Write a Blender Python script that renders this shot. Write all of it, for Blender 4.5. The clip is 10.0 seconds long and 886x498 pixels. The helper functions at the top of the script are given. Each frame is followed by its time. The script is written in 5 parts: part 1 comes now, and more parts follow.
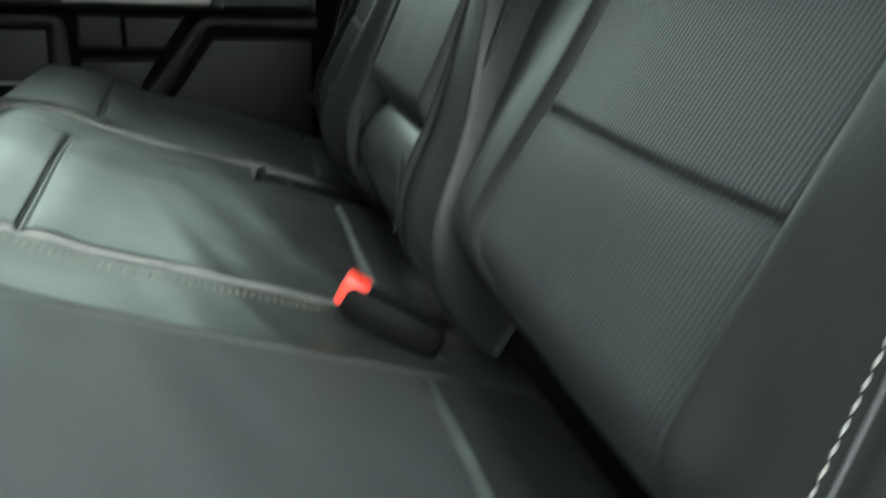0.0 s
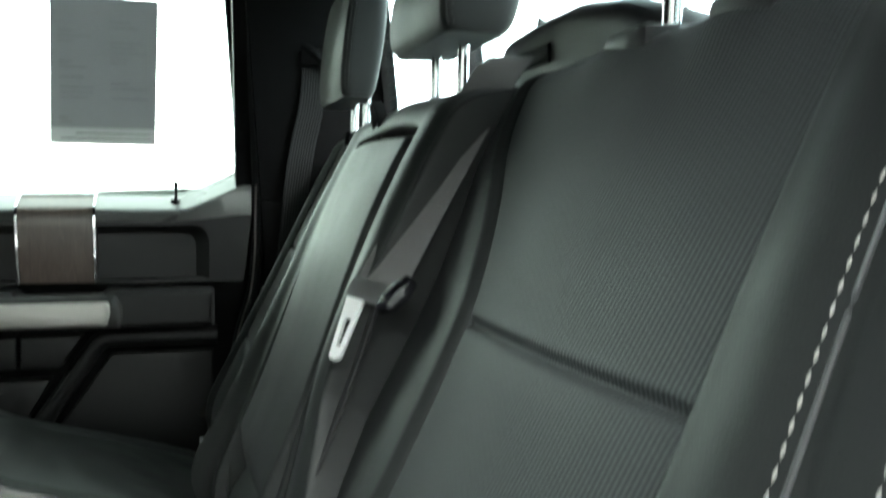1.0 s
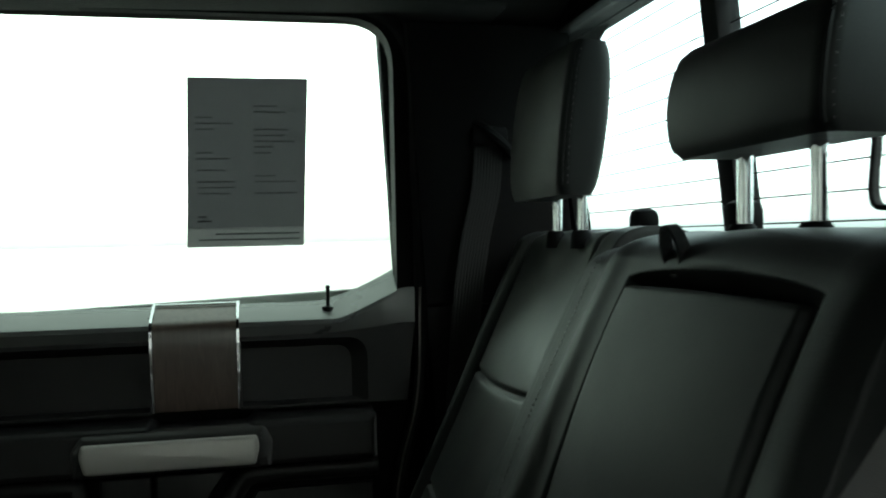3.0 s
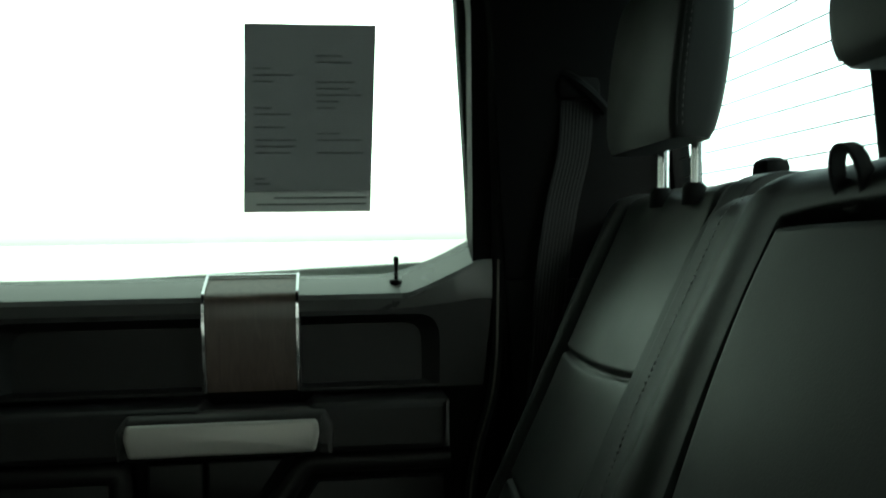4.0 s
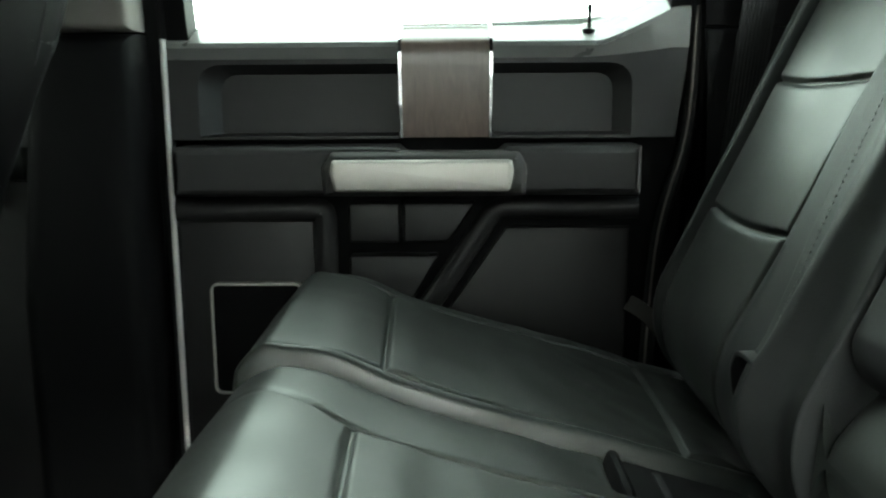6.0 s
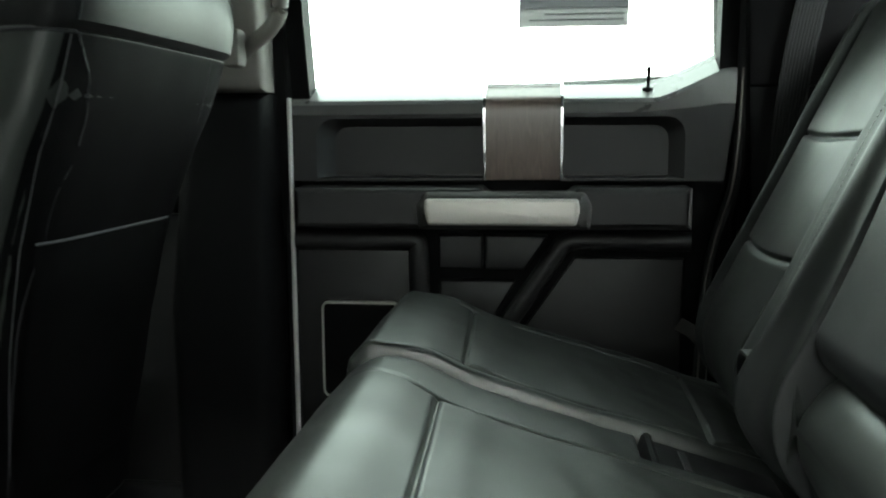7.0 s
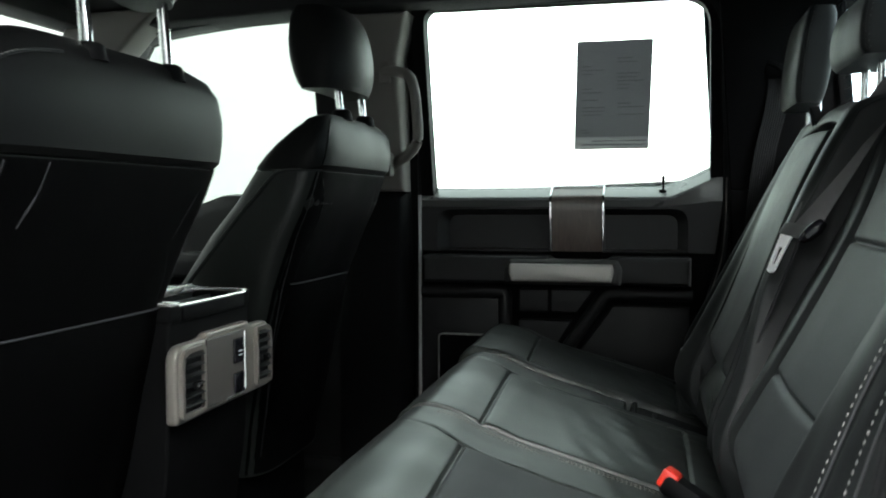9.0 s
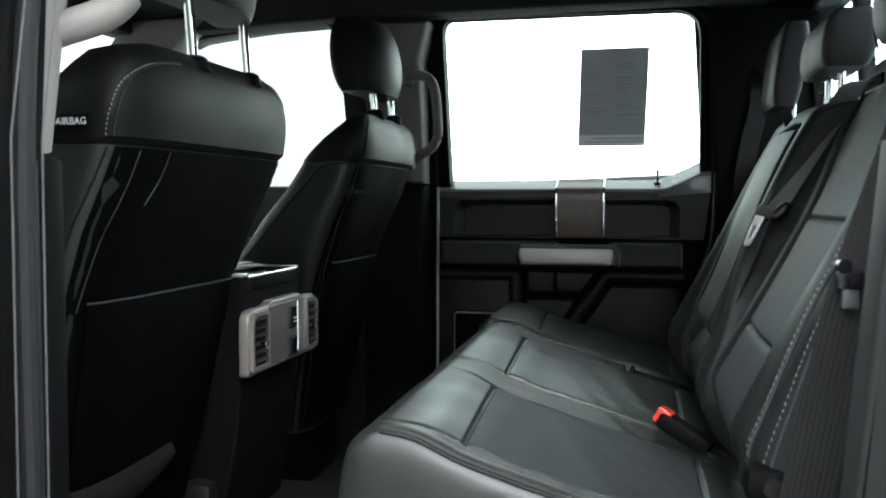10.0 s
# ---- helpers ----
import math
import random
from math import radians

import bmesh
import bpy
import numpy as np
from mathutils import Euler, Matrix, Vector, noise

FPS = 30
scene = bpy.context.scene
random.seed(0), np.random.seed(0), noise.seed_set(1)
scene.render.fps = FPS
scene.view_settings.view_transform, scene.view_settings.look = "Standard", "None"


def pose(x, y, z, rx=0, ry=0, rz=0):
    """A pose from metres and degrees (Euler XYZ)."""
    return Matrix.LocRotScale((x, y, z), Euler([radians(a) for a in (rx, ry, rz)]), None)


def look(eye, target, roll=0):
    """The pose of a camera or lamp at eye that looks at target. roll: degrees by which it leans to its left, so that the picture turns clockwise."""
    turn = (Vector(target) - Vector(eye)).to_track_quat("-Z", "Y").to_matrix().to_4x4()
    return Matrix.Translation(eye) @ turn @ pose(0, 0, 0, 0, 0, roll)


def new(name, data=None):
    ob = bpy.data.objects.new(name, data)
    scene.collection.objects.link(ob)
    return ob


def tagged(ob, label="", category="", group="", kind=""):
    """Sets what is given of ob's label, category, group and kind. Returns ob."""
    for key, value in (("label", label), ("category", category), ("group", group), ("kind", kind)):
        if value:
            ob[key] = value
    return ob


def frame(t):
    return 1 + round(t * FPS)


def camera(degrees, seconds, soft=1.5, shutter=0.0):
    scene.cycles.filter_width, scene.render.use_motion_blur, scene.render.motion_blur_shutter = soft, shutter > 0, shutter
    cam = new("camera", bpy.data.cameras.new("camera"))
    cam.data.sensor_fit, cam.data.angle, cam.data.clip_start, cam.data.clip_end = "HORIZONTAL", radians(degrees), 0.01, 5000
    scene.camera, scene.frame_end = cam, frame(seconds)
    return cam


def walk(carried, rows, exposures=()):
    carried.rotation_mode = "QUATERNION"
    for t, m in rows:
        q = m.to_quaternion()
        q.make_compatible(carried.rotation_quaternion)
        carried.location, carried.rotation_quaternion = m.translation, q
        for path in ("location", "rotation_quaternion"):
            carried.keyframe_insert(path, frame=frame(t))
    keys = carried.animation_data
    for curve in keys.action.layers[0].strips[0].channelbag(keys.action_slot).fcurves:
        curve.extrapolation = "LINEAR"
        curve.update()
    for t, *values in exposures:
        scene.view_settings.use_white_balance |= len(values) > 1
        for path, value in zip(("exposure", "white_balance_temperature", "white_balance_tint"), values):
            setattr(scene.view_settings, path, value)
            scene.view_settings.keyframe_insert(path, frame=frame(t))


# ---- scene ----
cam = camera(53.9, 10.0, soft=2.0, shutter=0.4)
PATH = [
    (0, (-0.084, 0.021, 0.648), (0.382, 1.858, 0.008), 2.1),
    (0.5, (-0.016, 0.019, 0.718), (0.532, 1.909, 0.36), 2.3),
    (1, (0.006, 0.019, 0.783), (0.598, 1.925, 0.661), 0.4),
    (1.5, (-0.025, 0.006, 0.86), (0.608, 1.903, 0.886), -0.9),
    (2, (-0.022, 0.097, 0.909), (0.542, 2.016, 0.927), -2.8),
    (2.5, (-0.04, 0.223, 0.915), (0.421, 2.167, 0.812), -2.6),
    (3, (-0.092, 0.329, 0.878), (0.318, 2.286, 0.853), -1.3),
    (3.2, (-0.087, 0.371, 0.875), (0.277, 2.337, 0.857), -1.5),
    (4.3, (-0.081, 0.486, 0.8), (0.143, 2.473, 0.761), -0.6),
    (4.5, (-0.072, 0.487, 0.776), (0.119, 2.477, 0.696), -0.7),
    (5, (-0.09, 0.47, 0.716), (0.034, 2.455, 0.509), -1.0),
    (5.5, (-0.135, 0.483, 0.688), (-0.074, 2.456, 0.369), -0.6),
    (6, (-0.182, 0.455, 0.686), (-0.209, 2.422, 0.328), -0.4),
    (6.2, (-0.185, 0.43, 0.691), (-0.261, 2.396, 0.328), -0.5),
    (7.3, (-0.138, 0.138, 0.709), (-0.402, 2.108, 0.486), -0.3),
    (7.5, (-0.128, 0.062, 0.718), (-0.403, 2.033, 0.515), -0.3),
    (8, (-0.098, -0.125, 0.728), (-0.416, 1.844, 0.577), -0.6),
    (8.5, (-0.042, -0.295, 0.739), (-0.447, 1.66, 0.619), -0.7),
    (9, (-0.024, -0.456, 0.742), (-0.48, 1.488, 0.635), -0.1),
    (9.5, (-0.05, -0.582, 0.741), (-0.491, 1.365, 0.629), 0.4),
    (10, (-0.034, -0.704, 0.723), (-0.473, 1.244, 0.611), 0.1),
]
walk(cam, [(t, look(eye, target, roll)) for t, eye, target, roll in PATH], exposures=[(0.0, 2.0, 6300, 6), (0.5, 2.2, 6350, 6), (1.0, 1.9, 6400, 6), (1.5, 1.15, 6500, 8), (2.0, 0.4, 6500, 9), (2.5, 0.3, 6500, 7), (3.2, 0.1, 6500, -2), (4.5, 0.05, 6600, -10), (5.0, 1.05, 6550, 0), (5.5, 2.25, 6550, 4), (6.2, 2.4, 6550, 5), (7.3, 1.75, 6500, 9), (8.0, 1.2, 6450, 11), (9.0, 0.8, 6350, 13), (10.0, 1.0, 6200, 15)])
SKY, SUN, SUN_UP, SUN_FROM, DOOR_OPEN = 1.5, 0.8, 32.0, 168.0, 89.0

# ---------------------------------------------------------------- light
world = bpy.data.worlds.new("overcast_sky")
scene.world = world
world.use_nodes = True
wn = world.node_tree
sky = wn.nodes.new("ShaderNodeTexSky")
sky.sky_type = 'NISHITA'
sky.sun_disc = False
sky.sun_elevation = radians(SUN_UP)
sky.sun_rotation = radians(SUN_FROM)
sky.air_density, sky.dust_density, sky.ozone_density = 1.0, 2.0, 1.0
wn.nodes["Background"].inputs["Strength"].default_value = SKY
cloud = wn.nodes.new("ShaderNodeHueSaturation")      # an even white cloud cover
cloud.inputs["Saturation"].default_value = 0.12
wn.links.new(sky.outputs[0], cloud.inputs["Color"])
tone = wn.nodes.new("ShaderNodeMix")
tone.data_type, tone.blend_type = 'RGBA', 'MULTIPLY'
tone.inputs[0].default_value = 1.0
tone.inputs[7].default_value = (0.94, 1.0, 0.95, 1)
wn.links.new(cloud.outputs[0], tone.inputs[6])
wn.links.new(tone.outputs[2], wn.nodes["Background"].inputs[0])
sun = new("sun", bpy.data.lights.new("sun", 'SUN'))
sun.data.energy, sun.data.angle, sun.data.color = SUN, radians(70), (1.0, 0.97, 0.92)
to_sun = Vector((math.cos(radians(SUN_UP)) * math.sin(radians(SUN_FROM)), math.cos(radians(SUN_UP)) * math.cos(radians(SUN_FROM)), math.sin(radians(SUN_UP))))
sun.matrix_world = look((0, 0, 10), Vector((0, 0, 10)) - to_sun)

# ---------------------------------------------------------------- materials
def material(name, colour, rough=0.5, metal=0.0, coat=0.0, spec=0.5):
    m = bpy.data.materials.new(name)
    m.use_nodes = True
    b = m.node_tree.nodes["Principled BSDF"]
    b.inputs["Base Color"].default_value = (*colour, 1)
    b.inputs["Roughness"].default_value = rough
    b.inputs["Metallic"].default_value = metal
    b.inputs["Coat Weight"].default_value = coat
    b.inputs["Specular IOR Level"].default_value = spec
    return m


def node(m, kind, **values):
    n = m.node_tree.nodes.new(kind)
    for k, v in values.items():
        n.inputs[k].default_value = v
    return n


def grain(m, scale, strength, distance, kind="voronoi", coords="Object", vary=0.0, rough_vary=0.0, stretch=(1, 1, 1)):
    """Fine relief, and slow variation of the colour and the gloss."""
    nt, b = m.node_tree, m.node_tree.nodes["Principled BSDF"]
    tc = nt.nodes.new("ShaderNodeTexCoord")
    mp = nt.nodes.new("ShaderNodeMapping")
    mp.inputs["Scale"].default_value = stretch
    nt.links.new(tc.outputs[coords], mp.inputs[0])
    if kind == "voronoi":
        t = node(m, "ShaderNodeTexVoronoi", Scale=scale)
        height = t.outputs["Distance"]
    else:
        t = node(m, "ShaderNodeTexNoise", Scale=scale, Detail=4.0)
        height = t.outputs[0]
    nt.links.new(mp.outputs[0], t.inputs["Vector"])
    bump = node(m, "ShaderNodeBump", Strength=strength, Distance=distance)
    nt.links.new(height, bump.inputs["Height"])
    nt.links.new(bump.outputs[0], b.inputs["Normal"])
    if vary or rough_vary:
        n = node(m, "ShaderNodeTexNoise", Scale=9.0, Detail=5.0)
        nt.links.new(mp.outputs[0], n.inputs["Vector"])
        base = b.inputs["Base Color"].default_value[:]
        ramp = nt.nodes.new("ShaderNodeMix")
        ramp.data_type = 'RGBA'
        ramp.inputs[6].default_value = tuple(c * (1 - vary) for c in base[:3]) + (1,)
        ramp.inputs[7].default_value = tuple(min(1, c * (1 + vary)) for c in base[:3]) + (1,)
        nt.links.new(n.outputs[0], ramp.inputs[0])
        nt.links.new(ramp.outputs[2], b.inputs["Base Color"])
        r = b.inputs["Roughness"].default_value
        mr = node(m, "ShaderNodeMapRange")
        mr.inputs["From Min"].default_value, mr.inputs["From Max"].default_value = 0.3, 0.7
        mr.inputs["To Min"].default_value, mr.inputs["To Max"].default_value = r - rough_vary, r + rough_vary
        nt.links.new(n.outputs[0], mr.inputs["Value"])
        nt.links.new(mr.outputs[0], b.inputs["Roughness"])
    return m


LEATHER = grain(material("black_leather", (0.0104, 0.0123, 0.0111), 0.40, spec=0.34), 900, 0.12, 0.0006, vary=0.15, rough_vary=0.06)
LEATHER_SMOOTH = grain(material("smooth_black_leather", (0.0092, 0.0101, 0.0102), 0.52, spec=0.20), 700, 0.15, 0.0005, vary=0.12, rough_vary=0.05)
PERFORATED = material("ribbed_black_panel", (0.030, 0.034, 0.036), 0.58, spec=0.26)
PLASTIC = grain(material("black_trim_plastic", (0.0050, 0.0050, 0.0056), 0.46, spec=0.32), 1400, 0.2, 0.0004, vary=0.1, rough_vary=0.05)
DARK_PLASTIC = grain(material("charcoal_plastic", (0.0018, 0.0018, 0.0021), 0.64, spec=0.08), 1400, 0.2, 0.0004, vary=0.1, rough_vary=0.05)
GREY_TRIM = grain(material("grey_pillar_trim", (0.12, 0.111, 0.102), 0.7), 900, 0.2, 0.0005, vary=0.08)
HEADLINER = grain(material("dark_headliner_cloth", (0.008, 0.008, 0.008), 0.95), 1200, 0.4, 0.0008, kind="noise", vary=0.15)
CARPET = grain(material("black_carpet", (0.008, 0.0078, 0.0076), 1.0, spec=0.1), 700, 1.0, 0.004, kind="noise", vary=0.4)
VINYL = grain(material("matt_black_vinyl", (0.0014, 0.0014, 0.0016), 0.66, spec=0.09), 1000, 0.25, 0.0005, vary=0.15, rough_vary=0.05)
RUBBER = grain(material("black_rubber_seal", (0.007, 0.007, 0.008), 0.6, spec=0.22), 500, 0.1, 0.0005, vary=0.1)
SEAL_LIGHT = material("pale_seal_lip", (0.50, 0.49, 0.48), 0.4)
DOOR_TRIM = grain(material("black_door_trim", (0.0095, 0.0093, 0.0098), 0.46, spec=0.36), 1400, 0.2, 0.0004, vary=0.1, rough_vary=0.05)
HANDLE_GREY = grain(material("dark_grey_satin_plastic", (0.030, 0.029, 0.028), 0.42, 0.2), 1200, 0.1, 0.0003, vary=0.08)
# sill: the sky's sheen is put into a pale, half-metal grey
SKY_PALED_SILL = grain(material("sky_paled_sill_trim", (0.15, 0.155, 0.15), 0.30, 0.45, spec=0.8), 1400, 0.1, 0.0003, vary=0.1, rough_vary=0.04)
# the bench leather again, darkened so its colour carries the front seats' shade
SHADED_LEATHER = grain(material("shade_darkened_leather", (0.0044, 0.0046, 0.0046), 0.48, spec=0.12), 900, 0.15, 0.0005, vary=0.12, rough_vary=0.05)
JAMB_LIGHT = material("dull_grey_seal_edge", (0.05, 0.049, 0.047), 0.6)
VENT_SILVER = grain(material("warm_silver_vent_panel", (0.24, 0.222, 0.20), 0.33, 0.48), 300, 0.05, 0.0003, vary=0.05, rough_vary=0.04)
JAMB_GREY = grain(material("grey_jamb_trim", (0.014, 0.0145, 0.0145), 0.6, spec=0.25), 900, 0.2, 0.0005, vary=0.1)
TRAY_SILVER = material("bright_tray_trim", (0.62, 0.61, 0.59), 0.22, 0.7)
CHROME = material("chrome", (0.85, 0.86, 0.88), 0.08, 1.0)
SATIN = grain(material("satin_silver_plastic", (0.44, 0.42, 0.39), 0.38, 0.35), 300, 0.05, 0.0003, vary=0.05, rough_vary=0.04)
WEBBING = grain(material("belt_webbing", (0.072, 0.070, 0.070), 0.75), 500, 0.6, 0.0006, vary=0.15, stretch=(1, 1, 3))
RED = material("red_buckle_plastic", (0.65, 0.035, 0.02), 0.35)
PAINT = grain(material("white_body_paint", (0.72, 0.72, 0.71), 0.25, 0, 0.6), 40, 0.02, 0.0005, kind="noise", vary=0.03)
THREAD = material("grey_thread", (0.25, 0.24, 0.225), 0.7)
DARK_THREAD = material("dark_thread", (0.10, 0.10, 0.10), 0.7)
PIPING = material("dark_piping", (0.10, 0.10, 0.10), 0.5)
SEAM = material("grey_seam", (0.030, 0.030, 0.032), 0.5)
SOCKET_GREY = grain(material("warm_grey_socket_field", (0.075, 0.069, 0.063), 0.45), 900, 0.1, 0.0004, vary=0.08)
MIRROR_BLACK = material("matt_black_outdoor_plastic", (0.004, 0.004, 0.004), 0.95, spec=0.03)
STEEL = material("brushed_steel", (0.80, 0.80, 0.80), 0.42, 0.4)
TAN_THREAD = material("tan_thread", (0.11, 0.094, 0.078), 0.7)
SATIN_DARK = material("dark_brushed_metal", (0.10, 0.10, 0.10), 0.4, 0.6)
DARK_WEBBING = grain(material("black_belt_webbing", (0.013, 0.013, 0.0135), 0.9, spec=0.2), 900, 0.8, 0.0008, kind="noise", vary=0.3)


def backlit(m, through_colour):
    """Thin paper that lets some daylight through."""
    nt = m.node_tree
    out, b = nt.nodes["Material Output"], nt.nodes["Principled BSDF"]
    t = nt.nodes.new("ShaderNodeBsdfTranslucent")
    t.inputs[0].default_value = (*through_colour, 1)
    add = nt.nodes.new("ShaderNodeAddShader")
    nt.links.new(b.outputs[0], add.inputs[0])
    nt.links.new(t.outputs[0], add.inputs[1])
    nt.links.new(add.outputs[0], out.inputs[0])
    return m


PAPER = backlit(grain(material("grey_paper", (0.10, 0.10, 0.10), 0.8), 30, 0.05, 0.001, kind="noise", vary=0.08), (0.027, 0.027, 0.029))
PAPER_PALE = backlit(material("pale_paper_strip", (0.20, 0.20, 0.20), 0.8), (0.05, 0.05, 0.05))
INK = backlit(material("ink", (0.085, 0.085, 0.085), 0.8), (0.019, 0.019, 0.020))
GROUND = grain(material("pale_concrete", (0.45, 0.45, 0.43), 0.9), 6, 0.3, 0.01, kind="noise", vary=0.15)
BLOCKER_GREY = grain(material("daylight_blocker_grey", (0.30, 0.30, 0.29), 0.9), 3, 0.3, 0.01, kind="noise", vary=0.15)
FLAP = grain(material("brown_grey_flap", (0.016, 0.0145, 0.013), 0.8, spec=0.2), 900, 0.2, 0.0005, vary=0.1)
LABEL_WHITE = material("white_label_print", (0.7, 0.7, 0.7), 0.6)
SCREEN = material("glossy_black_plastic", (0.006, 0.006, 0.008), 0.2)

WOOD = material("dark_wood_veneer", (0.09, 0.055, 0.04), 0.28, spec=0.7)


def wood_nodes(m):
    nt, b = m.node_tree, m.node_tree.nodes["Principled BSDF"]
    tc = nt.nodes.new("ShaderNodeTexCoord")
    mp = nt.nodes.new("ShaderNodeMapping")
    mp.inputs["Scale"].default_value = (60, 60, 5)
    mp.inputs["Rotation"].default_value = (0, radians(6), 0)
    nt.links.new(tc.outputs["Object"], mp.inputs[0])
    n = node(m, "ShaderNodeTexNoise", Scale=1.6, Detail=6.0, Distortion=1.2)
    nt.links.new(mp.outputs[0], n.inputs["Vector"])
    mix = nt.nodes.new("ShaderNodeMix")
    mix.data_type = 'RGBA'
    mix.inputs[6].default_value = (0.034, 0.024, 0.020, 1)
    mix.inputs[7].default_value = (0.135, 0.098, 0.080, 1)
    nt.links.new(n.outputs[0], mix.inputs[0])
    nt.links.new(mix.outputs[2], b.inputs["Base Color"])
    bump = node(m, "ShaderNodeBump", Strength=0.15, Distance=0.0005)
    nt.links.new(n.outputs[0], bump.inputs["Height"])
    nt.links.new(bump.outputs[0], b.inputs["Normal"])


wood_nodes(WOOD)


def perforation(m):
    """Fine upright ribs, broken like a twill, laid out by the panel's own metres."""
    nt, b = m.node_tree, m.node_tree.nodes["Principled BSDF"]
    uv = nt.nodes.new("ShaderNodeUVMap")
    uv.uv_map = "metres"
    sep = nt.nodes.new("ShaderNodeSeparateXYZ")
    nt.links.new(uv.outputs[0], sep.inputs[0])

    def maths(op, x, y=0.0):
        n = nt.nodes.new("ShaderNodeMath")
        n.operation = op
        for k, v in enumerate((x, y)):
            if isinstance(v, (int, float)):
                n.inputs[k].default_value = v
            else:
                nt.links.new(v, n.inputs[k])
        return n.outputs[0]
    u, v = sep.outputs[0], sep.outputs[1]
    wob = node(m, "ShaderNodeTexNoise", Scale=60.0, Detail=2.0)
    nt.links.new(uv.outputs[0], wob.inputs["Vector"])
    u = maths('ADD', u, maths('MULTIPLY', wob.outputs[0], 0.0006))
    rib = maths('MULTIPLY_ADD', maths('SINE', maths('MULTIPLY', maths('ADD', u, maths('MULTIPLY', v, 0.06)), 2 * math.pi / 0.0036)), 0.5)
    nt.nodes[len(nt.nodes) - 1].inputs[2].default_value = 0.5
    dash = maths('MULTIPLY_ADD', maths('SINE', maths('MULTIPLY', maths('ADD', maths('MULTIPLY', u, 0.8), v), 2 * math.pi / 0.0046)), 0.22)
    nt.nodes[len(nt.nodes) - 1].inputs[2].default_value = 0.78
    height = maths('MULTIPLY', rib, dash)
    mix = nt.nodes.new("ShaderNodeMix")
    mix.data_type = 'RGBA'
    mix.inputs[6].default_value = (0.0108, 0.0119, 0.0124, 1)
    mix.inputs[7].default_value = (0.0265, 0.0293, 0.0307, 1)
    nt.links.new(height, mix.inputs[0])
    nt.links.new(mix.outputs[2], b.inputs["Base Color"])
    bump = node(m, "ShaderNodeBump", Strength=0.35, Distance=0.0010)
    nt.links.new(height, bump.inputs["Height"])
    nt.links.new(bump.outputs[0], b.inputs["Normal"])


perforation(PERFORATED)


def glass_material(name, tint):
    """Thin pane: mostly straight through, with the gloss of glass."""
    m = bpy.data.materials.new(name)
    m.use_nodes = True
    nt = m.node_tree
    nt.nodes.clear()
    out = nt.nodes.new("ShaderNodeOutputMaterial")
    tr = nt.nodes.new("ShaderNodeBsdfTransparent")
    tr.inputs[0].default_value = (*tint, 1)
    gl = nt.nodes.new("ShaderNodeBsdfGlossy")
    gl.inputs["Roughness"].default_value = 0.02
    mix = nt.nodes.new("ShaderNodeMixShader")
    mix.inputs[0].default_value = 0.05
    nt.links.new(tr.outputs[0], mix.inputs[1])
    nt.links.new(gl.outputs[0], mix.inputs[2])
    nt.links.new(mix.outputs[0], out.inputs[0])
    return m


GLASS = glass_material("window_glass", (0.66, 0.705, 0.675))
REAR_GLASS = glass_material("rear_window_glass", (0.62, 0.68, 0.69))


# ---------------------------------------------------------------- building helpers
def mesh_of(name, bm, mat, smooth=True, angle=35):
    me = bpy.data.meshes.new(name)
    bmesh.ops.recalc_face_normals(bm, faces=bm.faces)
    bm.to_mesh(me)
    bm.free()
    if mat:
        me.materials.append(mat)
    for p in me.polygons:
        p.use_smooth = smooth
    if smooth:
        me.set_sharp_from_angle(angle=radians(angle))
    return me


def part(name, bm, mat, parent, label="", smooth=True, angle=35):
    ob = new(name, mesh_of(name, bm, mat, smooth, angle))
    if parent:
        ob.parent = parent
    if label:
        ob["label"] = label
    return ob


def thing(name, at, label, category, group="", kind=""):
    """An Empty at the thing's base; parts are built in world metres."""
    ob = new(name)
    ob.empty_display_size = 0.05
    tagged(ob, label, category, group, kind)
    return ob


def box(bm, x0, x1, y0, y1, z0, z1, bevel=0.0, seg=2):
    made = bmesh.ops.create_cube(bm, size=1, matrix=Matrix.Translation(((x0 + x1) / 2, (y0 + y1) / 2, (z0 + z1) / 2)) @ Matrix.Diagonal((x1 - x0, y1 - y0, z1 - z0, 1)))
    if bevel:
        edges = list({e for v in made["verts"] for e in v.link_edges})
        bmesh.ops.bevel(bm, geom=edges, offset=bevel, segments=seg, affect='EDGES', profile=0.5)
    return bm


def boxes(*rows, bevel=0.0):
    bm = bmesh.new()
    for r in rows:
        box(bm, *r, bevel=bevel)
    return bm


def inset(poly, d):
    """The outline moved inwards by d."""
    n = len(poly)
    area = sum(poly[k][0] * poly[(k + 1) % n][1] - poly[(k + 1) % n][0] * poly[k][1] for k in range(n))
    s = 1 if area > 0 else -1
    out = []
    for k in range(n):
        p0, p, p1 = Vector(poly[k - 1]), Vector(poly[k]), Vector(poly[(k + 1) % n])
        a, c = (p - p0).normalized(), (p1 - p).normalized()
        t = (a + c)
        t = t.normalized() if t.length > 1e-6 else a
        m = Vector((-t.y, t.x)) * s
        cosine = max(0.5, a.dot(t))
        out.append(tuple(p + m * d / cosine))
    return out


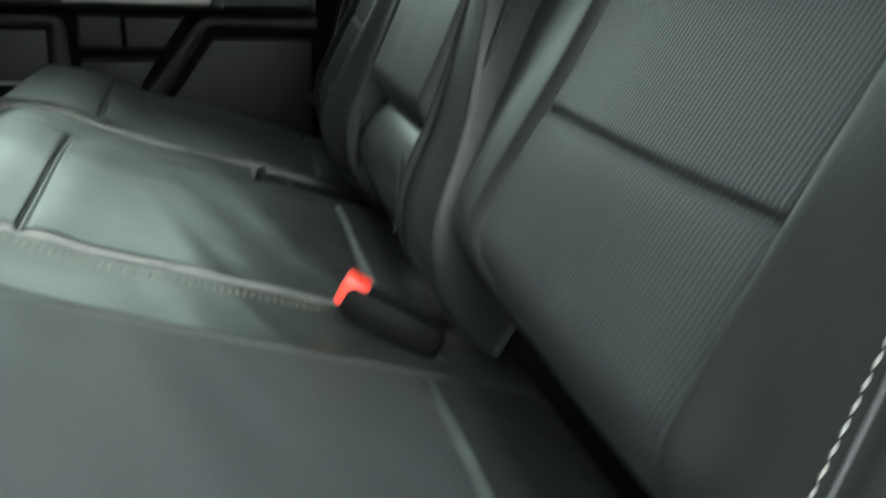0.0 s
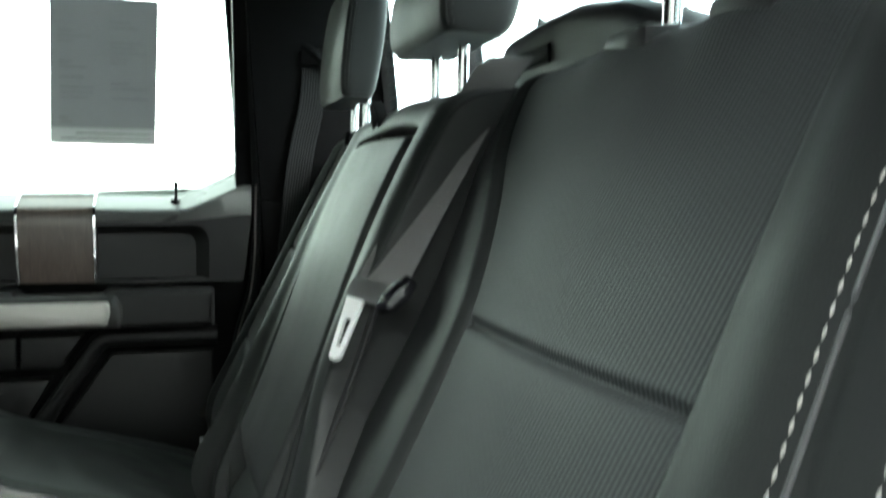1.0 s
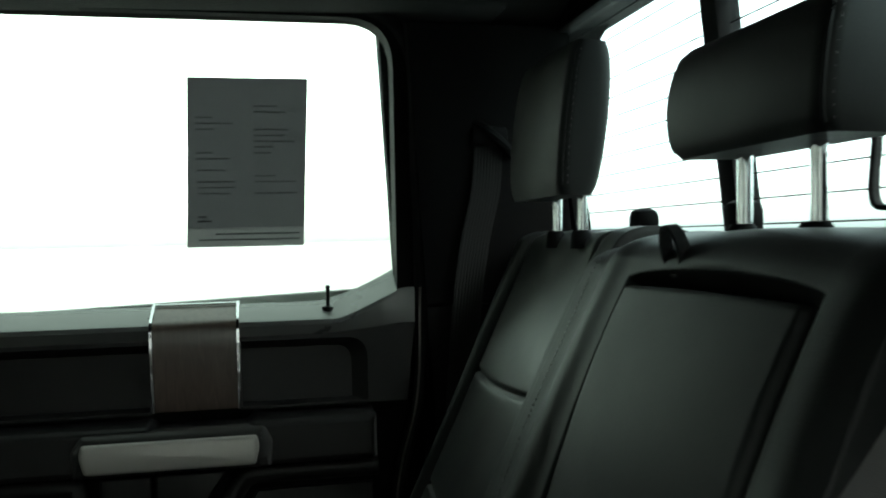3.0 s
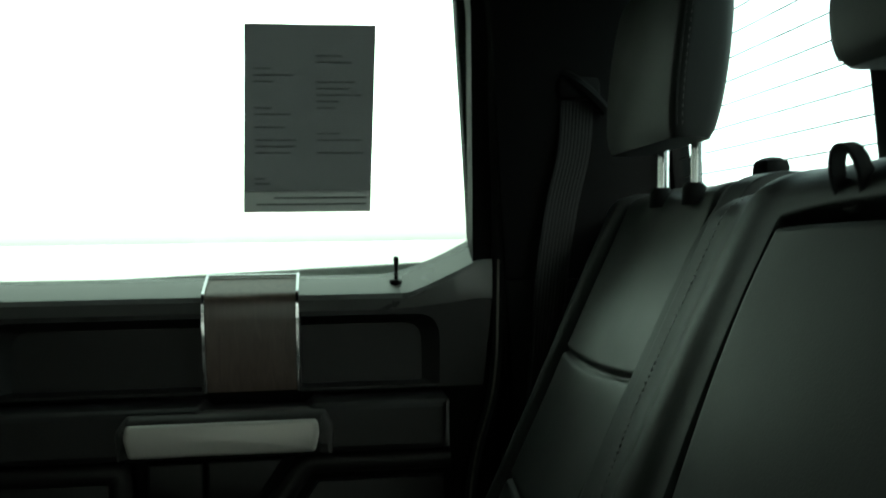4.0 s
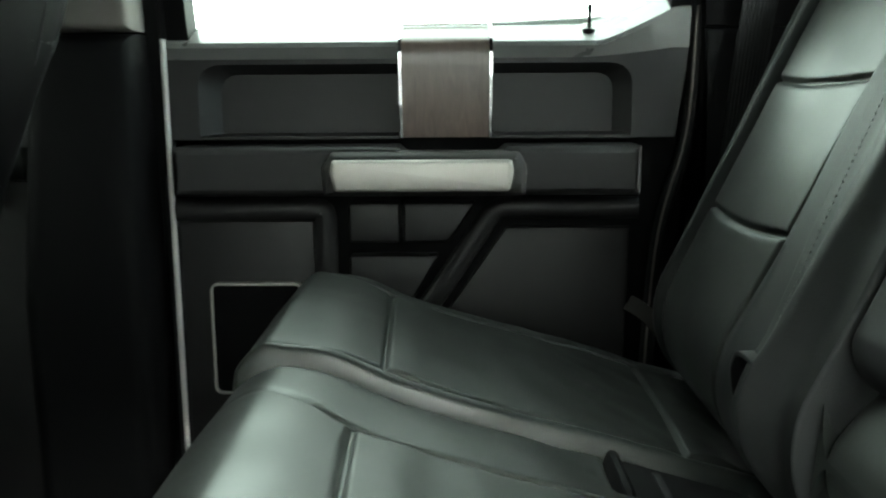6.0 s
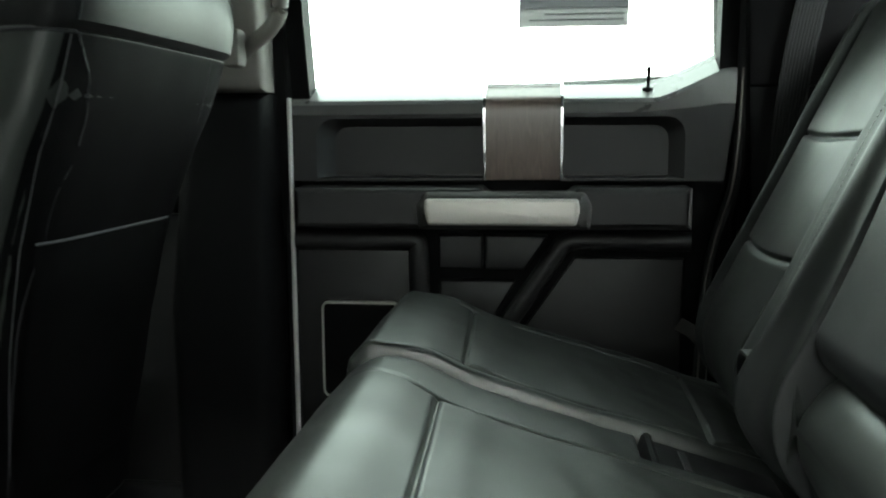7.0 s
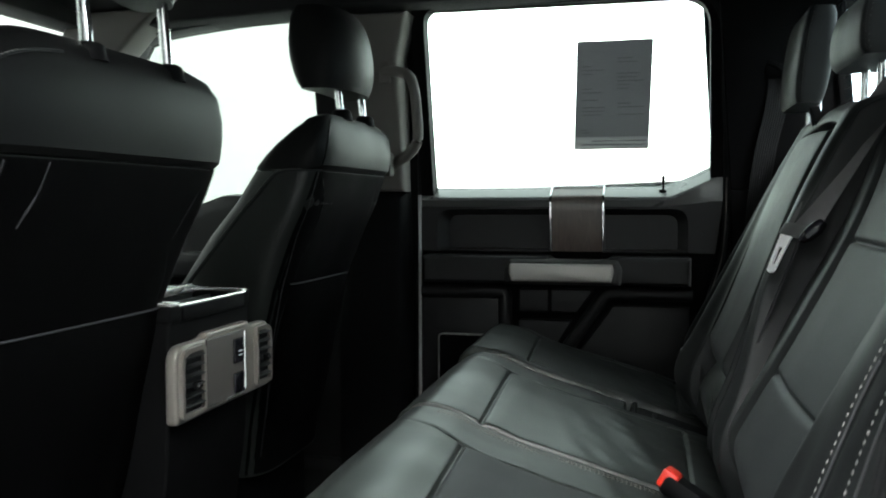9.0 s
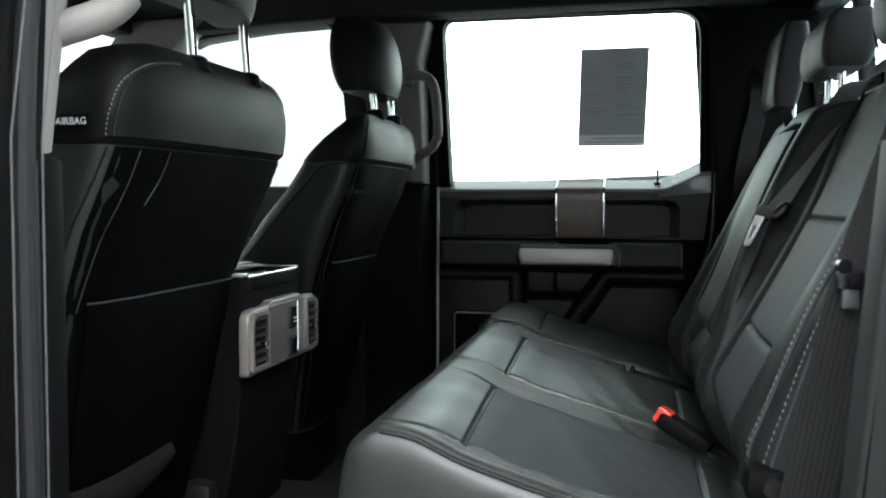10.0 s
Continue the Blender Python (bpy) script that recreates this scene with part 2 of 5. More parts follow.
def prism(poly, y0, y1, bevel=0.0, seg=3, shear=None):
    """A plate in the x-z plane from y0 to y1 with rounded rims. shear: a function y += f(x, z)."""
    clean = []
    for p in poly:
        if not clean or (Vector(p) - Vector(clean[-1])).length > 1e-5:
            clean.append(p)
    poly = clean
    bm = bmesh.new()
    bevel = min(bevel, abs(y1 - y0) / 2 * 0.98)
    steps = [(0.0, 0.0)] if not bevel else [(bevel * (1 - math.sin(k / seg * math.pi / 2)), bevel * (1 - math.cos(k / seg * math.pi / 2))) for k in range(seg + 1)]
    loops = [(inset(poly, d) if d else poly, y0 + e) for d, e in steps] + [(inset(poly, d) if d else poly, y1 - e) for d, e in reversed(steps)]
    rows = [[bm.verts.new((x, y, z)) for x, z in loop] for loop, y in loops]
    n = len(poly)
    for a, c in zip(rows, rows[1:]):
        for k in range(n):
            bm.faces.new((a[k], a[(k + 1) % n], c[(k + 1) % n], c[k]))
    caps = [bm.faces.new(rows[0]), bm.faces.new(rows[-1][::-1])]
    bmesh.ops.triangulate(bm, faces=caps)
    if shear:
        for v in bm.verts:
            v.co.y += shear(v.co.x, v.co.z)
    return bm


def ring(outer, inner, y0, y1, shear=None):
    """A flat frame between two outlines with the same number of corners."""
    bm = bmesh.new()
    n = len(outer)
    rows = [[bm.verts.new((x, y, z)) for x, z in loop] for loop, y in ((outer, y0), (inner, y0), (inner, y1), (outer, y1))]
    for k in range(4):
        for i in range(n):
            bm.faces.new((rows[k][i], rows[k][(i + 1) % n], rows[(k + 1) % 4][(i + 1) % n], rows[(k + 1) % 4][i]))
    if shear:
        for v in bm.verts:
            v.co.y += shear(v.co.x, v.co.z)
    return bm


def rounded(corners, radii, seg=6):
    """A polygon with rounded corners."""
    out, n = [], len(corners)
    for i, c in enumerate(corners):
        r = radii[i] if isinstance(radii, (list, tuple)) else radii
        c = Vector(c)
        a, b = (Vector(corners[i - 1]) - c).normalized(), (Vector(corners[(i + 1) % n]) - c).normalized()
        if r <= 0:
            out += [tuple(c)] * 1
            continue
        for k in range(seg + 1):
            t = k / seg
            p = c + a * r * (1 - t) ** 2 + b * r * t ** 2
            out.append(tuple(p))
    return out


def spline(points, steps=8):
    """A smooth polyline through the points."""
    p = [Vector(q) for q in points]
    p = [2 * p[0] - p[1]] + p + [2 * p[-1] - p[-2]]
    out = []
    for i in range(1, len(p) - 2):
        for k in range(steps):
            t = k / steps
            out.append(0.5 * ((2 * p[i]) + (p[i + 1] - p[i - 1]) * t + (2 * p[i - 1] - 5 * p[i] + 4 * p[i + 1] - p[i + 2]) * t * t + (3 * p[i] - p[i - 1] - 3 * p[i + 1] + p[i + 2]) * t ** 3))
    out.append(p[-2])
    return out


def spline2(points, steps=6):
    return [(p.x, p.y) for p in spline([(u, z, 0) for u, z in points], steps)]


def tube(bm, path, r, sides=8, flat=1.0, side_dir=None):
    """A round or flattened rod along the path."""
    path = [Vector(q) for q in path]
    rows = []
    for i, p in enumerate(path):
        d = (path[min(i + 1, len(path) - 1)] - path[max(i - 1, 0)]).normalized()
        s = Vector(side_dir) if side_dir is not None else (Vector((0, 0, 1)) if abs(d.z) < 0.9 else Vector((1, 0, 0)))
        u = (s - d * s.dot(d)).normalized()
        w = d.cross(u)
        rad = r[i] if isinstance(r, (list, tuple)) else r
        rows.append([bm.verts.new(p + (u * math.cos(2 * math.pi * k / sides) + w * math.sin(2 * math.pi * k / sides) * flat) * rad) for k in range(sides)])
    for a, b in zip(rows, rows[1:]):
        for k in range(sides):
            bm.faces.new((a[k], a[(k + 1) % sides], b[(k + 1) % sides], b[k]))
    bm.faces.new(rows[0][::-1])
    bm.faces.new(rows[-1])
    return bm


def strap(path, width, thick, across, ribs=0):
    """A flat band along the path; across: the direction of its width at each point, or one for all; ribs: raised cords along it."""
    bm = bmesh.new()
    path = [Vector(q) for q in path]
    face = [(-1, 0.4), (-0.94, 1), (0.94, 1), (1, 0.4)]
    if ribs:
        face = [(-1, 0.3), (-0.96, 0.8)] + [(-0.94 + 1.88 * (k + f) / ribs, h) for k in range(ribs) for f, h in ((0.06, 0.35), (0.3, 1.0), (0.7, 1.0), (0.94, 0.35))] + [(0.96, 0.8), (1, 0.3)]
    outline = face + [(-s, -q) for s, q in face]
    rows = []
    for i, p in enumerate(path):
        d = (path[min(i + 1, len(path) - 1)] - path[max(i - 1, 0)]).normalized()
        a = Vector(across[i] if isinstance(across[0], (tuple, list, Vector)) else across)
        a = (a - d * a.dot(d)).normalized()
        n = d.cross(a)
        rows.append([bm.verts.new(p + a * width / 2 * s + n * thick / 2 * q) for s, q in outline])
    k = len(outline)
    for a, b in zip(rows, rows[1:]):
        for q in range(k):
            bm.faces.new((a[q], a[(q + 1) % k], b[(q + 1) % k], b[q]))
    bm.faces.new(rows[0][::-1])
    bm.faces.new(rows[-1])
    return bm


def loft(sections):
    """A closed skin through loops of equal length, with both ends closed."""
    bm = bmesh.new()
    rows = [[bm.verts.new(p) for p in s] for s in sections]
    n = len(rows[0])
    for a, b in zip(rows, rows[1:]):
        for k in range(n):
            bm.faces.new((a[k], a[(k + 1) % n], b[(k + 1) % n], b[k]))
    bm.faces.new(rows[0][::-1])
    bm.faces.new(rows[-1])
    return bm


def superloop(cx, cy, rx, ry, z, n=32, power=4.0, lift=None):
    """A rounded rectangle in plan."""
    out = []
    for k in range(n):
        a = 2 * math.pi * (k + 0.5) / n
        c, s = math.cos(a), math.sin(a)
        x = cx + rx * math.copysign(abs(c) ** (2 / power), c)
        y = cy + ry * math.copysign(abs(s) ** (2 / power), s)
        out.append((x, y, z + (lift(x, y) if lift else 0)))
    return out


def stitches(bm, path, pitch=0.007, length=0.0048, r=0.0007):
    """A row of thread stitches along a polyline."""
    path = [Vector(q) for q in path]
    left = 0.0
    for a, b in zip(path, path[1:]):
        d = b - a
        l = d.length
        if l < 1e-6:
            continue
        d /= l
        u = d.orthogonal().normalized()
        w = d.cross(u)
        s = left
        while s < l:
            p = a + d * s
            e = p + d * length
            m = p + d * length / 2
            va, vb = bm.verts.new(p), bm.verts.new(e)
            mid = [bm.verts.new(m + (u * math.cos(k * math.pi / 2) + w * math.sin(k * math.pi / 2)) * r) for k in range(4)]
            for k in range(4):
                bm.faces.new((va, mid[k], mid[(k + 1) % 4]))
                bm.faces.new((vb, mid[(k + 1) % 4], mid[k]))
            s += pitch
        left = s - l
    return bm


def smooth01(t):
    t = min(1.0, max(0.0, t))
    return t * t * (3 - 2 * t)


def dent(d, width, depth):
    return -depth * math.exp(-(d / width) ** 2)


class Pad:
    """An upholstered panel: a height over a flat base with rounded edges. a runs along y, b along the panel, h along its normal."""

    def __init__(self, origin, along, normal, a0, a1, length, height, edge, relief=None, mask=None, warp=None):
        self.o, self.b, self.n = Vector(origin), Vector(along).normalized(), Vector(normal).normalized()
        self.a0, self.a1, self.length, self.height, self.edge = a0, a1, length, height, edge
        self.relief, self.mask = relief, mask
        self.warp = warp or (lambda a, b: a)
        self.b0 = 0.0           # where the panel begins
        self.shear = 0.0        # how far the sides slide back along the panel as they go down

    def h(self, a, b):
        e0, e1, e2, e3 = self.edge      # rounding at a0, a1, front and back
        f = 1.0
        for d, e in ((a - self.a0, e0), (self.a1 - a, e1), (b - self.b0, e2), (self.length - b, e3)):
            if e > 0 and d < e:
                f *= math.sqrt(max(0.0, 1 - (1 - max(d, 0) / e) ** 2))
        top = self.height + (self.relief(a, b) if self.relief else 0)
        return top * (0.12 + 0.88 * f) if f < 1 else top

    def point(self, a, b, lift=0.0):
        h = self.h(a, b)
        return self.o + Vector((0, self.warp(a, b), 0)) + self.b * (b + self.shear * max(0.0, self.height - 0.02 - h)) + self.n * (h + lift)

    def path(self, ab, lift=0.0, step=0.006):
        out = []
        for (a0, b0), (a1, b1) in zip(ab, ab[1:]):
            k = max(1, int(math.hypot(a1 - a0, b1 - b0) / step))
            out += [self.point(a0 + (a1 - a0) * i / k, b0 + (b1 - b0) * i / k, lift) for i in range(k)]
        out.append(self.point(*ab[-1], lift))
        return out

    def build(self, name, mat, parent, insert_mat=None, label="", step=0.006, insert_name="insert", dense_a=(), dense_b=()):
        def lines(lo, hi, e0, e1, dense):
            out = [lo]
            x = lo
            while x < hi:
                d = min(x - lo if e0 else 9, hi - x if e1 else 9)
                near = min([abs(x - q) for q in dense], default=9)
                x += 0.0012 if near < 0.009 else step if d > 0.03 else (step * 0.5 if d > 0.008 else step * 0.25)
                out.append(min(x, hi))
            return out
        A, B = lines(self.a0, self.a1, 1, 1, dense_a), lines(self.b0, self.length, 1, 1, dense_b)
        verts, uvs = [], []
        for b in B:
            for a in A:
                verts.append(tuple(self.point(a, b)))
                uvs.append((self.warp(a, b), b))
        n, m = len(A), len(B)
        low = len(verts)
        rim = [(i, 0) for i in range(n)] + [(n - 1, j) for j in range(1, m)] + [(i, m - 1) for i in range(n - 2, -1, -1)] + [(0, j) for j in range(m - 2, 0, -1)]
        for i, j in rim:
            verts.append(tuple(self.o + Vector((0, self.warp(A[i], B[j]), 0)) + self.b * (B[j] + self.shear * (self.height - 0.02))))
            uvs.append((A[i], B[j]))
        sets = {0: [], 1: []}
        for j in range(m - 1):
            for i in range(n - 1):
                inside = self.mask and insert_mat and self.mask((A[i] + A[i + 1]) / 2, (B[j] + B[j + 1]) / 2)
                sets[1 if inside else 0].append((j * n + i, j * n + i + 1, (j + 1) * n + i + 1, (j + 1) * n + i))
        k = len(rim)
        for q in range(k):
            (i0, j0), (i1, j1) = rim[q], rim[(q + 1) % k]
            sets[0].append((j0 * n + i0, low + q, low + (q + 1) % k, j1 * n + i1))
        sets[0].append(tuple(low + q for q in range(k)))
        out = []
        for s, nm, mt in ((0, name, mat), (1, insert_name, insert_mat)):
            if not sets[s]:
                continue
            used = sorted({v for f in sets[s] for v in f})
            where = {v: q for q, v in enumerate(used)}
            me = bpy.data.meshes.new(nm)
            me.from_pydata([verts[v] for v in used], [], [[where[v] for v in f] for f in sets[s]])
            layer = me.uv_layers.new(name="metres")
            for loop in me.loops:
                layer.data[loop.index].uv = uvs[used[loop.vertex_index]]
            me.materials.append(mt)
            for p in me.polygons:
                p.use_smooth = True
            me.update()
            ob = new(nm, me)
            ob.parent = parent if s == 0 or not out else out[0]
            if s == 0 and label:
                ob["label"] = label
            if s == 1:
                ob["label"] = "perforated black leather panel"
            out.append(ob)
        return out[0]

# ---------------------------------------------------------------- setting: ground and cab shell
# x runs to the tail of the truck, y to its passenger side, z up; the cab floor lies at z = 0.03
YC = 0.873                       # the middle of the cab
SIDE = 1.72                      # inner face of the passenger-side door


def tumble(x, z):
    """How far the sides lean in above the sills."""
    return -0.19 * max(0.0, z - 0.77)


def ground():
    bm = bmesh.new()
    bmesh.ops.create_grid(bm, x_segments=24, y_segments=24, size=900)
    for v in bm.verts:
        v.co.z = -0.62
    tagged(part("ground", bm, GROUND, None), "pale dry concrete yard round the truck", "ground", kind="structure")


ground()


def floor_pan():
    bm = boxes((-1.75, 0.42, 0.03, 1.72, -0.03, 0.03))
    # tunnel along the middle
    tun = rounded([(0.72, 0.028), (0.79, 0.12), (1.06, 0.12), (1.13, 0.028)], [0, 0.05, 0.05, 0])
    n = len(tun)
    a = [bm.verts.new((-1.7, y, z)) for y, z in tun]
    b = [bm.verts.new((-0.25, y, z)) for y, z in tun]
    for i in range(n - 1):
        bm.faces.new((a[i], a[i + 1], b[i + 1], b[i]))
    bm.faces.new(b)
    tagged(part("floor", bm, CARPET, None), "black carpeted cab floor with a raised tunnel", "floor", kind="structure")


floor_pan()


def roof():
    """Headliner: one domed sheet with thickness, rolled down at the sides."""
    bm = bmesh.new()
    xs = [-1.52 + i * (1.96 / 40) for i in range(41)]
    ys = [YC + (i / 40 - 0.5) * 1.60 for i in range(41)]

    def z(x, y):
        s = abs(y - YC) / 0.80
        f = max(0.0, (x - 0.20) / 0.24)
        w = max(0.0, (-1.0 - x) / 0.5)
        return 1.285 - 0.075 * s ** 8 - 0.055 * f ** 2.2 - 0.06 * w ** 2
    low = [[bm.verts.new((x, y, z(x, y))) for y in ys] for x in xs]
    top = [[bm.verts.new((x, y, z(x, y) + 0.05)) for y in ys] for x in xs]
    for i in range(40):
        for j in range(40):
            bm.faces.new((low[i][j], low[i][j + 1], low[i + 1][j + 1], low[i + 1][j]))
            bm.faces.new((top[i][j], top[i + 1][j], top[i + 1][j + 1], top[i][j + 1]))
    for g in (lambda k: (low[k][0], low[k + 1][0], top[k + 1][0], top[k][0]), lambda k: (low[k][40], low[k + 1][40], top[k + 1][40], top[k][40]),
              lambda k: (low[0][k], low[0][k + 1], top[0][k + 1], top[0][k]), lambda k: (low[40][k], low[40][k + 1], top[40][k + 1], top[40][k])):
        for k in range(40):
            bm.faces.new(g(k))
    tagged(part("ceiling", bm, HEADLINER, None), "dark grey cloth headliner of the truck cab", "ceiling", kind="structure")


roof()


def side_wall(s):
    """Pillars, rails and rocker of one side. s = +1 passenger side, -1 driver's side."""
    def Y(y):                   # y given for the passenger side
        return y if s > 0 else 2 * YC - y

    def plate(name, poly, y0, y1, mat, parent, label="", bevel=0.012, lean=True):
        bm = prism(poly, y0, y1, bevel, 3, tumble if lean else None)
        for v in bm.verts:
            v.co.y = Y(v.co.y)
        return part(name, bm, mat, parent, label)
    k = 0.0 if s > 0 else 0.03
    w = thing("wall_passenger_side" if s > 0 else "wall_driver_side", None, "cab side with black lower and grey upper pillar trim", "cab wall", kind="structure")
    # middle pillar: black below the sill, grey above, with a proud rounded inner edge
    e = 0.0 if s > 0 else 0.006   # the driver's pillar trim reaches further back
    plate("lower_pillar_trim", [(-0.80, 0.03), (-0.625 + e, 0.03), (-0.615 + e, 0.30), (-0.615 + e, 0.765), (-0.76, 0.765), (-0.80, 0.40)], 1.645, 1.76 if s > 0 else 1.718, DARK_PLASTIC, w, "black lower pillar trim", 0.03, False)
    plate("upper_pillar_trim", [(-0.755, 0.769), (-0.617 + e, 0.769), (-0.617 + e, 1.10), (-0.59, 1.20), (-0.84, 1.20), (-0.76, 1.12)], 1.65 if s > 0 else 1.668, 1.76 if s > 0 else 1.718, GREY_TRIM, w, "grey upper pillar trim", 0.016)
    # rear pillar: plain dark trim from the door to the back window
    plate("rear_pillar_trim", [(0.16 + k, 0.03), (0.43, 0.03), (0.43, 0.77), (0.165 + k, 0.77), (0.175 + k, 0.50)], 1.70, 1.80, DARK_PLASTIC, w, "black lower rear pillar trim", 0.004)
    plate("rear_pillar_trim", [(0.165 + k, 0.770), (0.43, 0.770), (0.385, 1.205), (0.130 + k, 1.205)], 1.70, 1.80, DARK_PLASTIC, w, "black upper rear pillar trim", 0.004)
    # jambs that close the gaps round the doors
    plate("door_jamb", [(-0.80, 0.03), (-0.600, 0.03), (-0.600, 0.77), (-0.59, 1.24), (-0.84, 1.24), (-0.80, 0.77)], 1.765, 1.815, VINYL, w, "black door jamb", 0.004)
    if s > 0:
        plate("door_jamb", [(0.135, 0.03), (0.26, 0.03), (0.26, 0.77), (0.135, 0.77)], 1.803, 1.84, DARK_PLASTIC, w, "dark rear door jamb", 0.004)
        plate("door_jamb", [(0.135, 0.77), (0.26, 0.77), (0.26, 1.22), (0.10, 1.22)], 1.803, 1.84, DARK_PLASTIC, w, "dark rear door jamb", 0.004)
    else:
        plate("door_jamb", [(0.092, 0.08), (0.108, 0.40), (0.120, 0.50), (0.130, 0.62), (0.142, 0.768), (0.175, 0.768), (0.160, 0.08)], 1.732, 1.782, JAMB_GREY, w, "grey moulded rear door jamb", 0.006, False)
    # rail over the doors, rocker below, front pillar
    plate("roof_rail", [(-1.45, 1.187), (-0.83, 1.212), (0.12, 1.219), (0.27, 1.214), (0.27, 1.29), (-1.45, 1.27)], 1.64, 1.78, HEADLINER, w, "", 0.01)
    plate("rocker", [(-1.75, -0.10), (0.44, -0.10), (0.44, 0.06), (-1.75, 0.06)], 1.70, 1.82, PLASTIC, w, "", 0.01, False)
    plate("front_pillar_trim", [(-1.95, 0.72), (-1.80, 0.72), (-1.30, 1.17), (-1.22, 1.23), (-1.46, 1.23)], 1.62, 1.72, GREY_TRIM, w, "grey windscreen pillar trim", 0.012)
    # outer skin
    plate("outer_skin", [((0.185 if s > 0 else 0.136), -0.15), (0.50, -0.15), (0.50, 0.77), ((0.19 if s > 0 else 0.152), 0.77)], 1.785, 1.86, PAINT, w, "white painted body side", 0.008)
    plate("outer_sill", [(-1.9, -0.22), (0.17, -0.22), (0.17, -0.02), (-1.9, -0.02)], 1.825, 1.87, PAINT, w, "", 0.008, False)
    # rubber seals round the back door opening
    loop = [(-0.600, 1.735, 0.05), (-0.600, 1.735, 0.45), (-0.600, 1.735, 0.76), (-0.592, 1.725, 0.95), (-0.585, 1.68, 1.12), (-0.56, 1.655, 1.218), (-0.40, 1.652, 1.236), (-0.1, 1.652, 1.236), (0.06, 1.652, 1.226), (0.135, 1.66, 1.17), (0.149, 1.69, 1.0), (0.162, 1.72, 0.80), (0.156, 1.735, 0.62), (0.118, 1.735, 0.45), (0.10, 1.735, 0.06)]
    loop = [(x + (k if x > 0.05 else 0), y, z) for x, y, z in loop]
    bm = tube(bmesh.new(), [(x, Y(y), z) for x, y, z in spline(loop, 8)], 0.011, 10)
    part("door_seal", bm, RUBBER, w, "black rubber door seal")
    bm = tube(bmesh.new(), [(x + 0.006, Y(y - (0.020 if s > 0 else 0.006)), z) for x, y, z in spline(loop[:3], 8)], 0.0042, 8)
    part("seal_lip", bm, SEAL_LIGHT if s > 0 else RUBBER, w, "thin pale lip of the seal" if s > 0 else "")
    if s < 0:
        for dx, y in ((0.012, 1.728), (0.004, 1.760)):
            bm = tube(bmesh.new(), [(-0.600 + dx, Y(y), 0.05), (-0.598 + dx, Y(y), 0.45), (-0.596 + dx, Y(y), 0.78), (-0.588 + dx, Y(y - 0.03), 1.0)], 0.0010, 6)
            part("seal_lip", bm, JAMB_LIGHT, w, "thin pale lip of the seal")
    bm = tube(bmesh.new(), [(x - 0.004, Y(y - 0.010), z) for x, y, z in spline(loop[11:], 8)], 0.002, 6)
    part("seal_lip", bm, GREY_TRIM, w, "thin pale lip of the seal")
    # grab handle on the middle pillar
    g = [(-0.655, 1.60, 1.060), (-0.620, 1.585, 1.058), (-0.585, 1.570, 1.045), (-0.568, 1.565, 1.010), (-0.563, 1.572, 0.95), (-0.565, 1.585, 0.895), (-0.585, 1.600, 0.865), (-0.622, 1.625, 0.845), (-0.655, 1.645, 0.825)]
    if s < 0:
        g = [(x, y + 0.025, z + 0.022 + 0.030 * smooth01((1.06 - z) / 0.2)) for x, y, z in g]
    bm = tube(bmesh.new(), [(x, Y(y), z) for x, y, z in spline(g, 6)], 0.013 if s > 0 else 0.018, 12)
    h = part("grab_handle", bm, GREY_TRIM, w, "grey moulded grab handle")
    bm = bmesh.new()
    for zz in (1.06, 0.835 if s > 0 else 0.888):
        m0 = 1.59 if s > 0 else 1.645
        box(bm, -0.665, -0.635, min(Y(m0), Y(m0 + 0.04)), max(Y(m0), Y(m0 + 0.04)), zz - 0.03, zz + 0.03, 0.008)
    part("handle_mount", bm, GREY_TRIM, h)
    return w


side_wall(1)
side_wall(-1)


